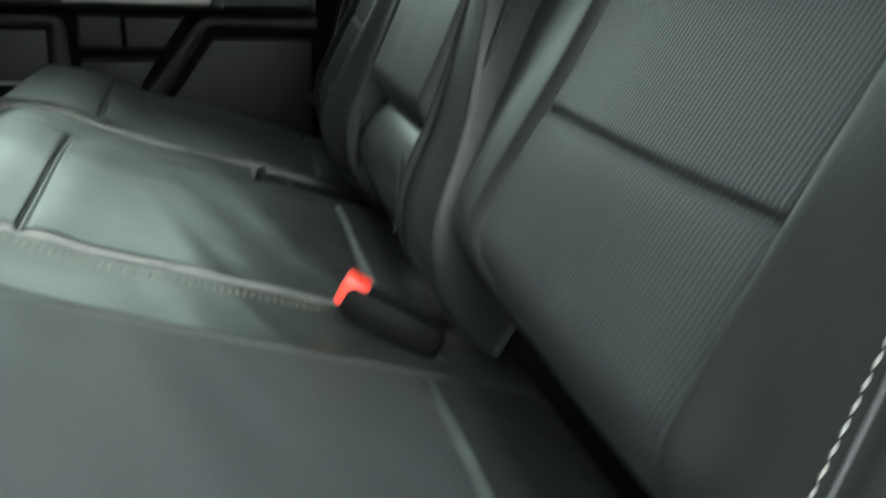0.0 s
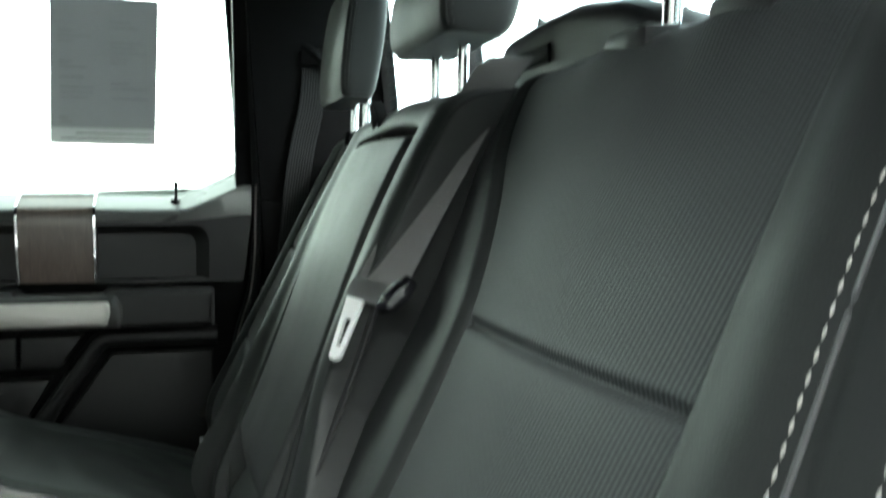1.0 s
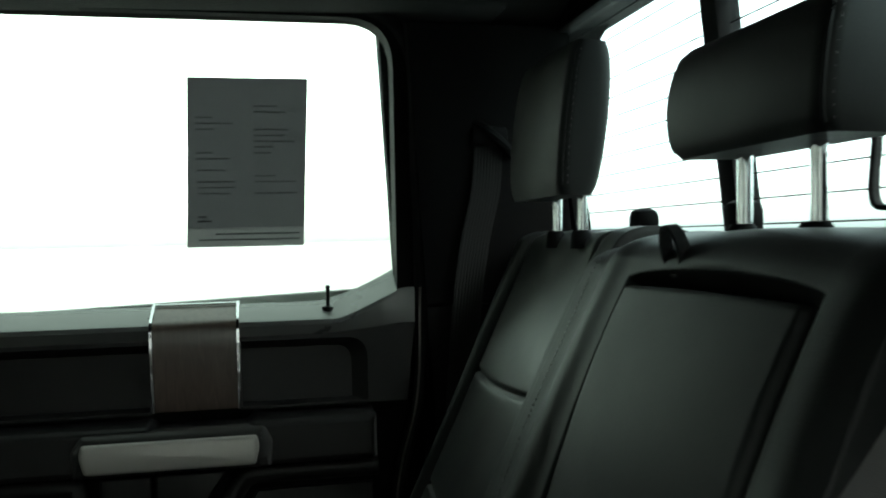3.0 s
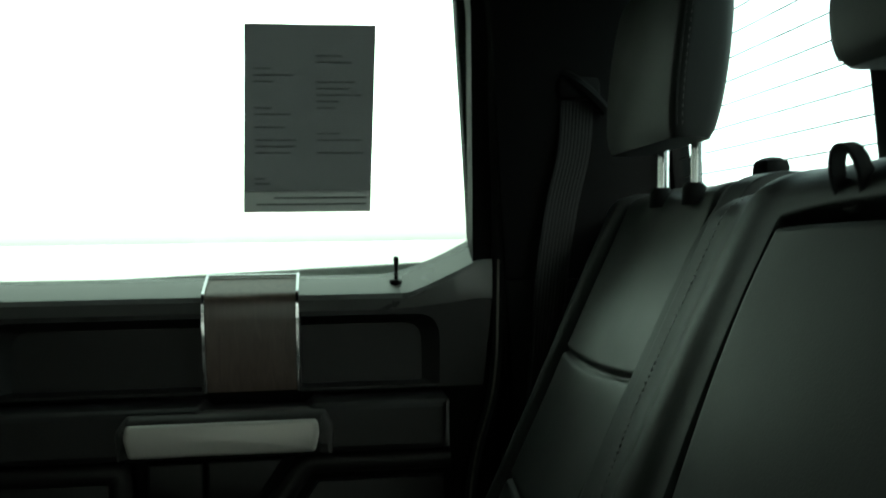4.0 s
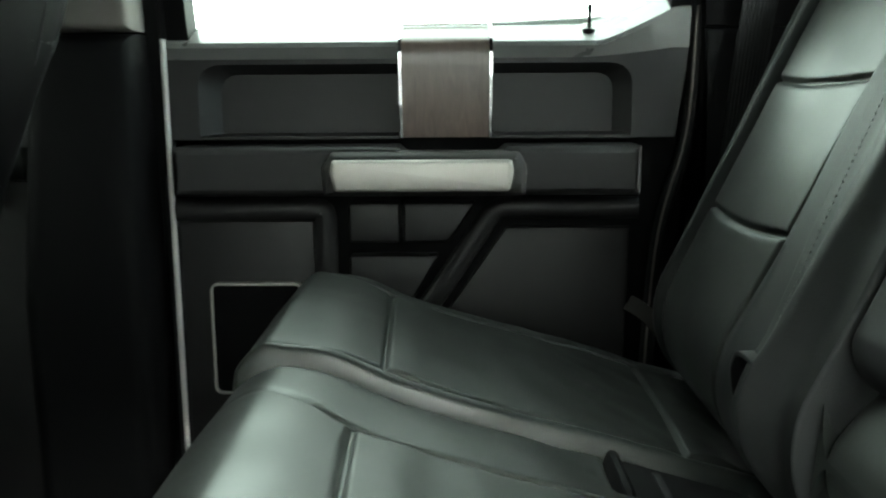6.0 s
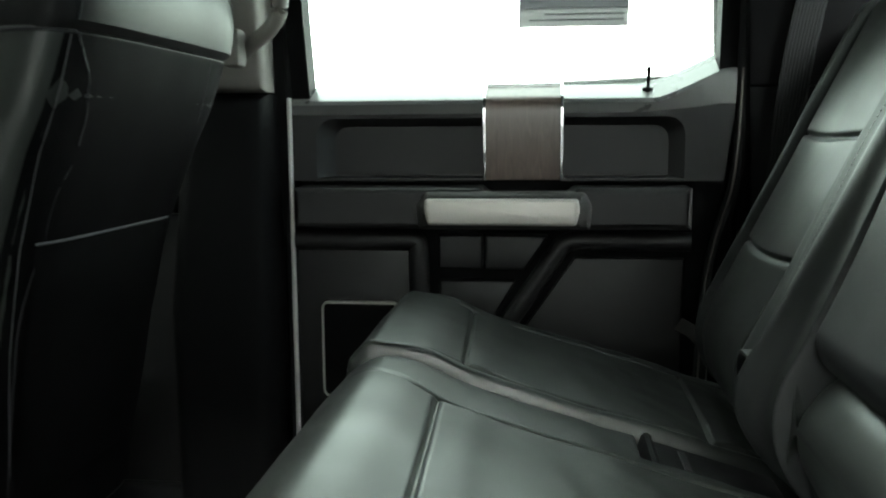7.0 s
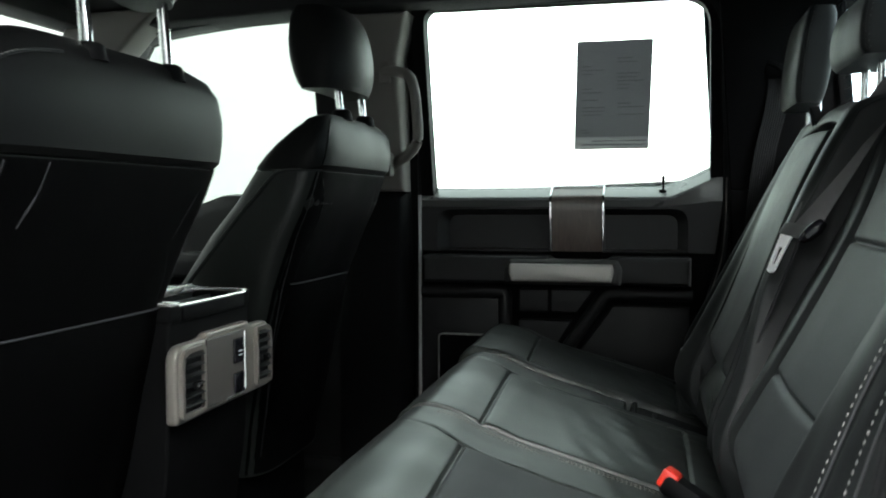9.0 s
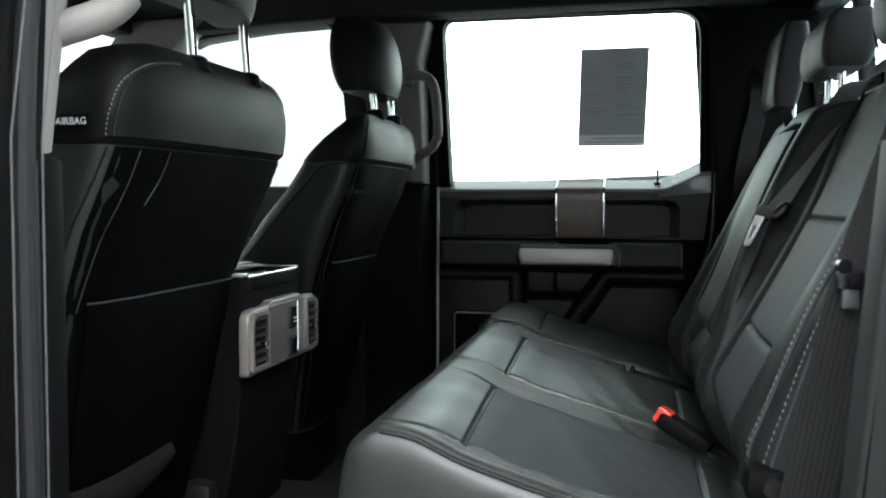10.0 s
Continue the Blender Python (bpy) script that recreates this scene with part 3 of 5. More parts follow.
def back_wall():
    w = thing("wall_rear", None, "cab back wall in dark trim under the rear window", "cab wall", kind="structure")
    part("lower_panel", boxes((0.43, 0.47, 0.08, 1.66, 0.0, 0.86), bevel=0.006), DARK_PLASTIC, w)
    part("header", boxes((0.372, 0.46, 0.08, 1.66, 1.200, 1.275), bevel=0.012), VINYL, w)
    wdw = thing("window_rear", None, "three-part rear window with black dividers and heater wires", "window", kind="structure")
    lean = -0.10

    def bar(y0, y1, z0, z1, x, d):
        bm = boxes((x, x + d, y0, y1, z0, z1), bevel=0.005)
        for v in bm.verts:
            v.co.x += lean * (v.co.z - 0.86)
        return bm
    part("window_frame", bar(0.105, 1.650, 1.193, 1.214, 0.398, 0.03), VINYL, wdw)
    part("window_frame", bar(0.105, 1.650, 0.84, 0.868, 0.398, 0.03), VINYL, wdw)
    for y0, y1 in ((0.105, 0.123), (1.636, 1.654)):
        part("window_frame", bar(y0, y1, 0.86, 1.20, 0.398, 0.03), VINYL, wdw)
    for y0, y1, side in ((0.468, 0.510, 1), (1.146, 1.180, -1)):
        part("divider", bar(y0, y1, 0.86, 1.20, 0.394, 0.03), RUBBER, wdw, "black upright divider")
        # the middle pane's rounded upper corner
        e, r = (y1 - 0.004 if side > 0 else y0 + 0.004), 0.055
        arc = [(e + side * r * (1 - math.cos(a)), 1.196 - r * (1 - math.sin(a))) for a in [math.pi / 2 * k / 8 for k in range(9)]]
        bm = prism([(e, 1.200)] + arc + [(e + side * r, 1.200)], -0.424, -0.396)
        bm.transform(Matrix.Rotation(radians(90), 4, 'Z'))
        for v in bm.verts:
            v.co.x += lean * (v.co.z - 0.86)
        bmesh.ops.recalc_face_normals(bm, faces=bm.faces[:])
        part("corner_fillet", bm, RUBBER, wdw, "rounded black corner of the middle pane")
    for y0, y1 in ((0.115, 0.48), (0.50, 1.16), (1.165, 1.640)):
        p = part("pane", bar(y0, y1, 0.86, 1.20, 0.412, 0.004), REAR_GLASS, wdw)
        p.visible_shadow = False
        wires = bmesh.new()
        for k in range(12):
            z = 0.885 + k * 0.026
            tube(wires, [(0.4105 + lean * (z - 0.86), y0, z), (0.4105 + lean * (z - 0.86), y1, z)], 0.0009, 5)
        part("heater_wire", wires, DARK_PLASTIC, p, "thin heater wires")


back_wall()


def front_end():
    """Dashboard, windscreen and cowl ahead of the front seats."""
    d = thing("dashboard", None, "black soft-touch dashboard with a wood strip", "dashboard")
    prof = [(-1.95, 0.30), (-1.62, 0.30), (-1.50, 0.42), (-1.46, 0.60), (-1.50, 0.655), (-1.58, 0.685), (-1.72, 0.70), (-2.0, 0.69)]
    bm = prism(rounded(prof, [0, 0.05, 0.08, 0.05, 0.03, 0.04, 0.05, 0], 4), 0.16, 1.64)
    part("body", bm, PLASTIC, d)
    part("wood_trim", boxes((-1.472, -1.452, 1.10, 1.60, 0.60, 0.645), bevel=0.004), WOOD, d, "dark wood trim strip")
    # centre stack
    part("centre_stack", boxes((-1.50, -1.42, 0.78, 1.07, 0.30, 0.67), bevel=0.02), PLASTIC, d)
    part("display", boxes((-1.424, -1.416, 0.82, 1.03, 0.52, 0.65), bevel=0.002), SCREEN, d, "dark display")
    ws = thing("window_front", None, "raked clear windscreen with a dark surround", "window", kind="structure")
    bm = bmesh.new()
    v = [bm.verts.new(p) for p in ((-2.0, 0.2, 0.70), (-2.0, 1.65, 0.70), (-1.50, 1.58, 1.215), (-1.50, 0.27, 1.215))]
    bm.faces.new(v)
    bmesh.ops.solidify(bm, geom=bm.faces[:], thickness=0.005)
    p = part("pane", bm, GLASS, ws)
    p.visible_shadow = False
    part("header", boxes((-1.54, -1.44, 0.26, 1.59, 1.19, 1.235), bevel=0.01), HEADLINER, ws)
    mir = thing("rear_view_mirror", None, "black inside rear-view mirror hung from the windscreen", "mirror")
    part("housing", boxes((-1.36, -1.335, 0.80, 1.05, 1.09, 1.155), bevel=0.01), PLASTIC, mir)
    part("stem", tube(bmesh.new(), [(-1.35, YC, 1.14), (-1.42, YC, 1.19)], 0.009), PLASTIC, mir)
    cw = thing("wall_front", None, "black bulkhead and bonnet ahead of the cab", "bulkhead", kind="structure")
    part("bulkhead", boxes((-1.80, -1.74, 0.13, 1.72, -0.05, 0.72)), DARK_PLASTIC, cw)
    part("bonnet", boxes((-3.2, -1.95, 0.15, 1.70, 0.50, 0.66), bevel=0.05), PAINT, cw, "white bonnet")


front_end()


def tow_mirror():
    m = thing("door_mirror", None, "black tow mirror outside the passenger front door", "mirror")
    part("arm", tube(bmesh.new(), [(-1.58, 1.80, 0.735), (-1.57, 1.86, 0.745), (-1.55, 1.93, 0.755)], 0.018), MIRROR_BLACK, m)

    def face(bm):
        """From the upright x-z plane, turned a little towards the driver."""
        bm.transform(Matrix.Translation((-1.461, 2.06, 0)) @ Matrix.Rotation(radians(62), 4, 'Z'))
        return bm
    o = rounded([(-0.19, 0.715), (0.0, 0.727), (0.0, 0.905), (-0.035, 0.968), (-0.19, 0.975)], [0.02, 0.036, 0.05, 0.03, 0.03])
    i = rounded([(-0.18, 0.836), (-0.007, 0.840), (-0.007, 0.902), (-0.040, 0.958), (-0.18, 0.965)], [0.012, 0.004, 0.045, 0.026, 0.02])
    low = rounded([(-0.18, 0.733), (-0.054, 0.744), (-0.050, 0.806), (-0.075, 0.818), (-0.18, 0.818)], [0.012, 0.024, 0.024, 0.012, 0.012])
    part("shell", face(prism(inset(o, 0.004), 0.014, 0.055, 0.012, 3)), MIRROR_BLACK, m, "black mirror shell")
    part("housing", face(prism(o, 0.002, 0.016, 0.003, 2)), MIRROR_BLACK, m, "black rounded mirror rim")
    for loop, y in ((i, 0.0), (low, 0.0)):
        part("mirror_glass", face(prism(loop, y - 0.002, y + 0.004)), CHROME, m, "mirror glass with the bright sky in it")


tow_mirror()


# ---------------------------------------------------------------- doors
WINDOW = rounded([(-0.560, 0.766), (-0.01, 0.765), (0.065, 0.780), (0.122, 0.816), (0.112, 1.213), (-0.567, 1.217)], [0.01, 0.05, 0.04, 0.006, 0.07, 0.04])
WINDOW_OUT = rounded([(-0.590, 0.757), (-0.01, 0.755), (0.07, 0.768), (0.150, 0.805), (0.140, 1.240), (-0.600, 1.243)], [0.01, 0.05, 0.04, 0.006, 0.085, 0.055])


def back_door(name, label):
    """A back door in the closed passenger-side place: trim, wood, armrest, handle, pockets, loudspeaker, window."""
    d = thing(name, None, label, "door", kind="structure")
    S = SIDE
    # inner skin behind everything
    part("door_shell", prism(rounded([(-0.595, 0.04), (0.105, 0.04), (0.12, 0.45), (0.150, 0.62), (0.150, 0.795), (0.115, 0.795), (-0.02, 0.745), (-0.595, 0.745)], 0.01), S + 0.03, S + 0.075, 0.004), DARK_PLASTIC, d)
    part("outer_skin", prism([(-0.61, -0.10), (0.12, -0.10), (0.16, 0.60), (0.16, 0.80), (-0.61, 0.77)], S + 0.09, S + 0.13, 0.006), PAINT, d, "white painted outer skin")
    # upper trim with its rolled sill, rising at the tail end
    prof = [(S + 0.056, 0.779), (S + 0.004, 0.758), (S - 0.003, 0.754), (S - 0.006, 0.747), (S, 0.731)]

    def sill(x0, x1, rise=None):
        bm = bmesh.new()
        k = max(2, int((x1 - x0) / 0.012))
        rows = []
        for i in range(k + 1):
            x = x0 + (x1 - x0) * i / k
            up = rise(x) if rise else 0
            rows.append([bm.verts.new((x, y, z + (up, lift(x), lift(x), lift(x), 0.25 * up)[j] * (1 if rise else 0))) for j, (y, z) in enumerate(prof)])
        for a, b in zip(rows, rows[1:]):
            for j in range(len(prof) - 1):
                bm.faces.new((a[j], a[j + 1], b[j + 1], b[j]))
        return bm

    def rise(x):
        return 0.050 * min(1.0, max(0.0, (x + 0.01) / 0.135)) ** 1.5

    def lift(x):
        return 0.046 * min(1.0, max(0.0, (x - 0.025) / 0.105)) ** 1.15
    part("window_sill", sill(-0.594, -0.259), SKY_PALED_SILL, d, "rolled sill trim, paled for the sky's reflection")
    part("window_sill", sill(-0.129, 0.150, rise), SKY_PALED_SILL, d, "sill trim rising to the pillar, paled for the sky's reflection")
    # upper panel with two long recesses

    def recess(x0, x1, o0, o1, name, round_left):
        rl, rr = (0.035, 0.002) if round_left else (0.002, 0.035)
        o = rounded([(o0, 0.733), (o1, 0.733 + (0.010 if not round_left else 0)), (o1 + (0 if round_left else -0.015), 0.618), (o0, 0.618)], 0.002)
        i = rounded([(x0, 0.724), (x1, 0.724), (x1, 0.622), (x0, 0.622)], [rl, rr, 0.003, 0.003])
        i2 = rounded([(x0 + 0.028 * round_left, 0.710), (x1 - 0.024 * (not round_left), 0.710), (x1 - 0.024 * (not round_left), 0.626), (x0 + 0.028 * round_left, 0.626)], [rl * 0.8, rr * 0.8, 0.003, 0.003])
        bm = bmesh.new()
        n = len(o)
        rows = [[bm.verts.new((x, y, z)) for x, z in loop] for loop, y in ((o, S), (i, S), (i2, S + 0.022))]
        for a, b in zip(rows, rows[1:]):
            for k in range(n):
                bm.faces.new((a[k], a[(k + 1) % n], b[(k + 1) % n], b[k]))
        bm.faces.new(rows[2])
        part(name, bm, DOOR_TRIM, d, "black upper panel with a long recess")
    recess(-0.549, -0.262, -0.594, -0.259, "upper_panel", True)
    recess(-0.126, 0.072, -0.129, 0.150, "upper_panel", False)
    # wood insert wrapping over the sill, between two chrome strips
    wprof = [(S + 0.056, 0.781), (S + 0.004, 0.760), (S - 0.005, 0.755), (S - 0.009, 0.747), (S - 0.008, 0.72), (S + 0.002, 0.66), (S + 0.010, 0.619)]
    bm = bmesh.new()
    rows = [[bm.verts.new((x, y, z)) for y, z in wprof] for x in (-0.256, -0.132)]
    for j in range(len(wprof) - 1):
        bm.faces.new((rows[0][j], rows[0][j + 1], rows[1][j + 1], rows[1][j]))
    part("wood_insert", bm, WOOD, d, "dark wood veneer insert")
    for x in (-0.2585, -0.1295):
        bm = strap([Vector((x, y - 0.002, z + (0.002 if y > S - 0.001 and z > 0.75 else 0))) for y, z in wprof], 0.0042, 0.004, (1, 0, 0))
        part("chrome_strip", bm, CHROME, d, "thin chrome strip beside the wood")
    part("chrome_strip", strap([(-0.2585, S + 0.050, 0.7815), (-0.1295, S + 0.050, 0.7815)], 0.003, 0.003, (0, 1, 0.4)), CHROME, d, "thin chrome strip beside the wood")
    # armrest ledge with a scoop, and the long pull handle
    bm = prism(rounded([(-0.577, 0.610), (-0.262, 0.610), (-0.250, 0.600), (-0.120, 0.600), (-0.108, 0.610), (0.078, 0.610), (0.078, 0.541), (-0.577, 0.541)], 0.004), 1.662, 1.75, 0.010, 3)
    part("armrest", bm, DOOR_TRIM, d, "black padded armrest ledge")
    bm = prism(rounded([(-0.352, 0.604), (-0.092, 0.604), (-0.080, 0.582), (-0.083, 0.541), (-0.365, 0.541), (-0.368, 0.582)], 0.006), 1.648, 1.70, 0.018, 4)
    h = part("handle_surround", bm, HANDLE_GREY, d, "dark grey pull handle surround")
    bm = prism(rounded([(-0.351, 0.593), (-0.103, 0.593), (-0.100, 0.575), (-0.106, 0.549), (-0.347, 0.549), (-0.354, 0.575)], 0.006), 1.643, 1.70, 0.006, 3)
    part("pull_handle", bm, SATIN, h, "satin silver pull handle")
    # pocket frames below
    bm = tube(bmesh.new(), spline([(-0.590, S + 0.004, 0.515), (-0.45, S + 0.004, 0.515), (-0.385, S + 0.004, 0.514), (-0.374, S + 0.004, 0.505), (-0.373, S + 0.004, 0.48), (-0.372, S + 0.004, 0.38), (-0.370, S + 0.004, 0.25)], 6), 0.0150, 12, 1.2, (0, 1, 0))
    part("pocket_rim", bm, DOOR_TRIM, d, "black pocket rim")
    bm = tube(bmesh.new(), spline([(0.085, S + 0.004, 0.516), (0.0, S + 0.004, 0.516), (-0.098, S + 0.004, 0.517), (-0.119, S + 0.004, 0.513), (-0.134, S + 0.004, 0.499), (-0.192, S + 0.004, 0.412), (-0.27, S + 0.004, 0.30)], 6), 0.0150, 12, 1.1, (0, 1, 0))
    part("pocket_rim", bm, DOOR_TRIM, d, "slanted black pocket rim")
    part("lower_panel", prism([(-0.594, 0.06), (-0.385, 0.06), (-0.392, 0.499), (-0.594, 0.499)], S + 0.012, S + 0.03, 0.003), DOOR_TRIM, d)
    part("lower_panel", prism([(-0.38, 0.06), (0.07, 0.06), (0.078, 0.485), (-0.105, 0.485), (-0.24, 0.290), (-0.38, 0.290)], S + 0.018, S + 0.03, 0.003), DOOR_TRIM, d)
    part("pocket_block", prism(rounded([(-0.338, 0.525), (-0.262, 0.525), (-0.262, 0.466), (-0.338, 0.466)], 0.006), S - 0.004, S + 0.03, 0.004), DOOR_TRIM, d)
    part("pocket_block", prism(rounded([(-0.258, 0.525), (-0.150, 0.525), (-0.19, 0.466), (-0.258, 0.466)], 0.006), S - 0.002, S + 0.03, 0.004), DOOR_TRIM, d)
    part("pocket_block", prism(rounded([(-0.338, 0.446), (-0.205, 0.446), (-0.29, 0.30), (-0.338, 0.30)], 0.006), S - 0.002, S + 0.03, 0.004), DOOR_TRIM, d)
    # loudspeaker
    o = rounded([(-0.548, 0.405), (-0.410, 0.405), (-0.410, 0.232), (-0.548, 0.232)], 0.014)
    i = rounded([(-0.5455, 0.4015), (-0.4125, 0.4015), (-0.4125, 0.2345), (-0.5455, 0.2345)], 0.011)
    sp = part("speaker_rim", ring(o, i, S + 0.000, S + 0.02), SATIN, d, "thin silver loudspeaker rim")
    part("speaker_grille", prism(i, S + 0.006, S + 0.012), DARK_PLASTIC, sp, "black loudspeaker grille")
    # window: black frame, glass, lock pin
    bm = ring(WINDOW_OUT, WINDOW, S + 0.008, S + 0.052, tumble)
    for v in bm.verts:          # the lower rail sinks below the sloping sill
        if v.co.z < 0.83:
            v.co.z -= 0.5 * (S + 0.052 + tumble(0, v.co.z) - v.co.y)
    part("window_frame", bm, VINYL, d, "black window frame")
    pane = part("pane", prism(WINDOW_OUT, S + 0.045, S + 0.049, 0, 2, tumble), GLASS, d)
    pane.visible_shadow = False
    pin = tube(bmesh.new(), [(0.012, S + 0.026, 0.762), (0.012, S + 0.026, 0.771), (0.0125, S + 0.026, 0.773), (0.013, S + 0.027, 0.790), (0.013, S + 0.027, 0.802), (0.013, S + 0.027, 0.806)], [0.009, 0.009, 0.003, 0.0026, 0.0042, 0.003], 10)
    part("lock_pin", pin, DARK_PLASTIC, d, "black lock pin")
    return d


back_door("door_1", "closed back door with wood insert, silver pull handle and window")
near_door = back_door("door_2", "open back door swung forward on the driver's side")
# the same door mirrored to the driver's side and swung open on its hinge
for o in near_door.children_recursive:
    o.data.transform(Matrix.Translation((0, 2 * YC, 0)) @ Matrix.Diagonal((1, -1, 1, 1)))
    o.data.flip_normals()
HINGE = Vector((-0.69, 2 * YC - 1.80, 0))
near_door.matrix_world = Matrix.Translation(HINGE) @ Matrix.Rotation(radians(-DOOR_OPEN), 4, 'Z') @ Matrix.Translation(-HINGE)


def front_door(s):
    """A front door: belt line that drops ahead, wood insert between chrome strips, pull handle and window."""
    d = thing("door_3" if s > 0 else "door_4", None, "closed front door with black trim, wood insert and clear window", "door", kind="structure")

    def Y(bm):
        if s < 0:
            for v in bm.verts:
                v.co.y = 2 * YC - v.co.y
            bmesh.ops.reverse_faces(bm, faces=bm.faces[:])
        return bm
    belt = spline2([(-0.77, 0.757), (-0.95, 0.758), (-1.083, 0.759), (-1.143, 0.758), (-1.19, 0.744), (-1.238, 0.724), (-1.305, 0.694), (-1.38, 0.683), (-1.55, 0.680), (-1.72, 0.680)], 4)
    part("door_shell", Y(prism([(-1.72, 0.04), (-0.79, 0.04)] + [(x, z - 0.004) for x, z in belt], 1.735, 1.82)), PLASTIC, d)
    # upper panel with a rounded top edge, then the wood insert and the trim ahead of it
    def upper(x0, x1, prof):
        xs = [x0 + (x1 - x0) * k / 24 for k in range(25)]
        bm = bmesh.new()
        rows = []
        for x in xs:
            top = next((z0 + (z1 - z0) * (x - a0) / (a1 - a0) for (a0, z0), (a1, z1) in zip(belt, belt[1:]) if a1 <= x <= a0), belt[-1][1])
            rows.append([bm.verts.new((x, y, (top + h) if h > -0.06 else 0.61 + (h + 0.10))) for y, h in prof])
        for r0, r1 in zip(rows, rows[1:]):
            for k in range(len(prof) - 1):
                bm.faces.new((r0[k], r0[k + 1], r1[k + 1], r1[k]))
        return bm
    prof = [(1.775, 0.004), (1.735, 0.006), (1.712, 0.001), (1.702, -0.012), (1.700, -0.035), (1.706, -0.10)]
    part("upper_panel", Y(upper(-0.79, -1.309, prof)), DOOR_TRIM, d, "black upper panel with a rounded top")
    part("upper_panel", Y(upper(-1.452, -1.70, prof)), DOOR_TRIM, d, "black upper panel with a rounded top")
    part("wood_insert", Y(upper(-1.315, -1.447, [(y - 0.004, h + 0.002) for y, h in prof])), WOOD, d, "dark wood veneer insert")
    for x in (-1.312, -1.449):
        bm = strap([Vector((x, y - 0.006, 0.6865 + h if h > -0.06 else 0.61)) for y, h in prof], 0.006, 0.004, (1, 0, 0))
        part("chrome_strip", Y(bm), CHROME, d, "thin chrome strip beside the wood")
    part("lower_panel", Y(prism([(-1.68, 0.06), (-0.80, 0.06), (-0.80, 0.56), (-1.68, 0.56)], 1.715, 1.74, 0.006)), DOOR_TRIM, d)
    part("armrest", Y(prism(rounded([(-1.60, 0.610), (-0.85, 0.610), (-0.85, 0.541), (-1.60, 0.541)], 0.012), 1.662, 1.74, 0.010)), DOOR_TRIM, d, "black padded armrest ledge")
    h = part("handle_surround", Y(prism(rounded([(-1.55, 0.604), (-1.285, 0.604), (-1.270, 0.582), (-1.275, 0.541), (-1.56, 0.541), (-1.565, 0.582)], 0.006), 1.648, 1.70, 0.018, 4)), HANDLE_GREY, d, "dark grey pull handle surround")
    part("pull_handle", Y(prism(rounded([(-1.54, 0.591), (-1.297, 0.591), (-1.297, 0.546), (-1.54, 0.546)], 0.006), 1.643, 1.70, 0.006, 3)), SATIN, h, "satin silver pull handle")
    top = [(-0.845, 0.756), (-0.855, 1.16), (-0.885, 1.208), (-0.94, 1.214), (-1.127, 1.200), (-1.29, 1.182), (-1.335, 1.165), (-1.66, 0.72)]
    i = top[:1] + [(x, z - 0.002) for x, z in belt if -1.65 < x < -0.85] + top[:0:-1]
    pane = part("pane", Y(prism(i, 1.765, 1.769, 0, 2, tumble)), GLASS, d)
    pane.visible_shadow = False
    # frame: an upright behind the glass, the header over it and the slanted front edge
    part("window_frame", Y(prism([(-0.775, 0.757), (-0.848, 0.757), (-0.858, 1.16), (-0.888, 1.210), (-0.86, 1.245), (-0.78, 1.245)], 1.70, 1.785, 0.003, 2, tumble)), RUBBER, d, "black upright window frame")
    part("window_frame", Y(prism([(-0.862, 1.242), (-0.889, 1.208), (-0.94, 1.214), (-1.127, 1.200), (-1.29, 1.182), (-1.335, 1.165), (-1.37, 1.20), (-1.30, 1.235)], 1.70, 1.785, 0.003, 2, tumble)), RUBBER, d, "black window header")
    part("window_frame", Y(prism([(-1.338, 1.166), (-1.66, 0.69), (-1.71, 0.69), (-1.373, 1.20)], 1.70, 1.785, 0.003, 2, tumble)), RUBBER, d, "black slanted window frame")


front_door(1)
front_door(-1)


def notice():
    """Printed sheet taped inside the passenger-side back window."""
    S = SIDE + 0.040
    n = thing("window_notice", None, "grey backlit printed sheet taped inside the door window", "paper sheet")

    def sheet(x0, x1, z0, z1, y, skew=0.0):
        bm = bmesh.new()
        k = 10
        rows = [[bm.verts.new((x0 + (x1 - x0) * i / k + skew * (z - 1.0), y + tumble(0, z) + 0.0008 * math.sin(9 * i / k + 14 * z), z)) for i in range(k + 1)] for z in [z0 + (z1 - z0) * j / k for j in range(k + 1)]]
        for a, b in zip(rows, rows[1:]):
            for i in range(k):
                bm.faces.new((a[i], a[i + 1], b[i + 1], b[i]))
        r = bmesh.ops.solidify(bm, geom=bm.faces[:], thickness=0.0006)
        return bm
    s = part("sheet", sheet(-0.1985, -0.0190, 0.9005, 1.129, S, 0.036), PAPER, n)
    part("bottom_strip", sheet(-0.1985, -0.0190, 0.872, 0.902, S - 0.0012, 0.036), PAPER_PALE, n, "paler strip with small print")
    rng = random.Random(5)
    for z, x0, x1 in ((0.883, -0.185, -0.03), (0.892, -0.160, -0.03), (0.912, -0.186, -0.165), (0.919, -0.186, -0.172)):
        part("print_line", boxes((x0, x1, S - 0.0045, S - 0.0035, z - 0.0012, z + 0.0012)), INK, s).location.y = tumble(0, z)
    for k in range(16):
        z = 0.955 + k * 0.0088
        for c0, c1 in ((-0.184, -0.125), (-0.098, -0.03)):
            if rng.random() < 0.3:
                continue
            w = (c1 - c0) * rng.uniform(0.3, 1.0)
            part("print_line", boxes((c0, c0 + w, S - 0.003, S - 0.002, z - 0.0010, z + 0.0010)), INK, s).location.y = tumble(0, z)


notice()

# ---------------------------------------------------------------- rear bench
BACK_B, BACK_N = (0.472, 0, 0.882), (-0.882, 0, 0.472)
CUSH_B, CUSH_N = (0.9605, 0, -0.2784), (0.2784, 0, 0.9605)


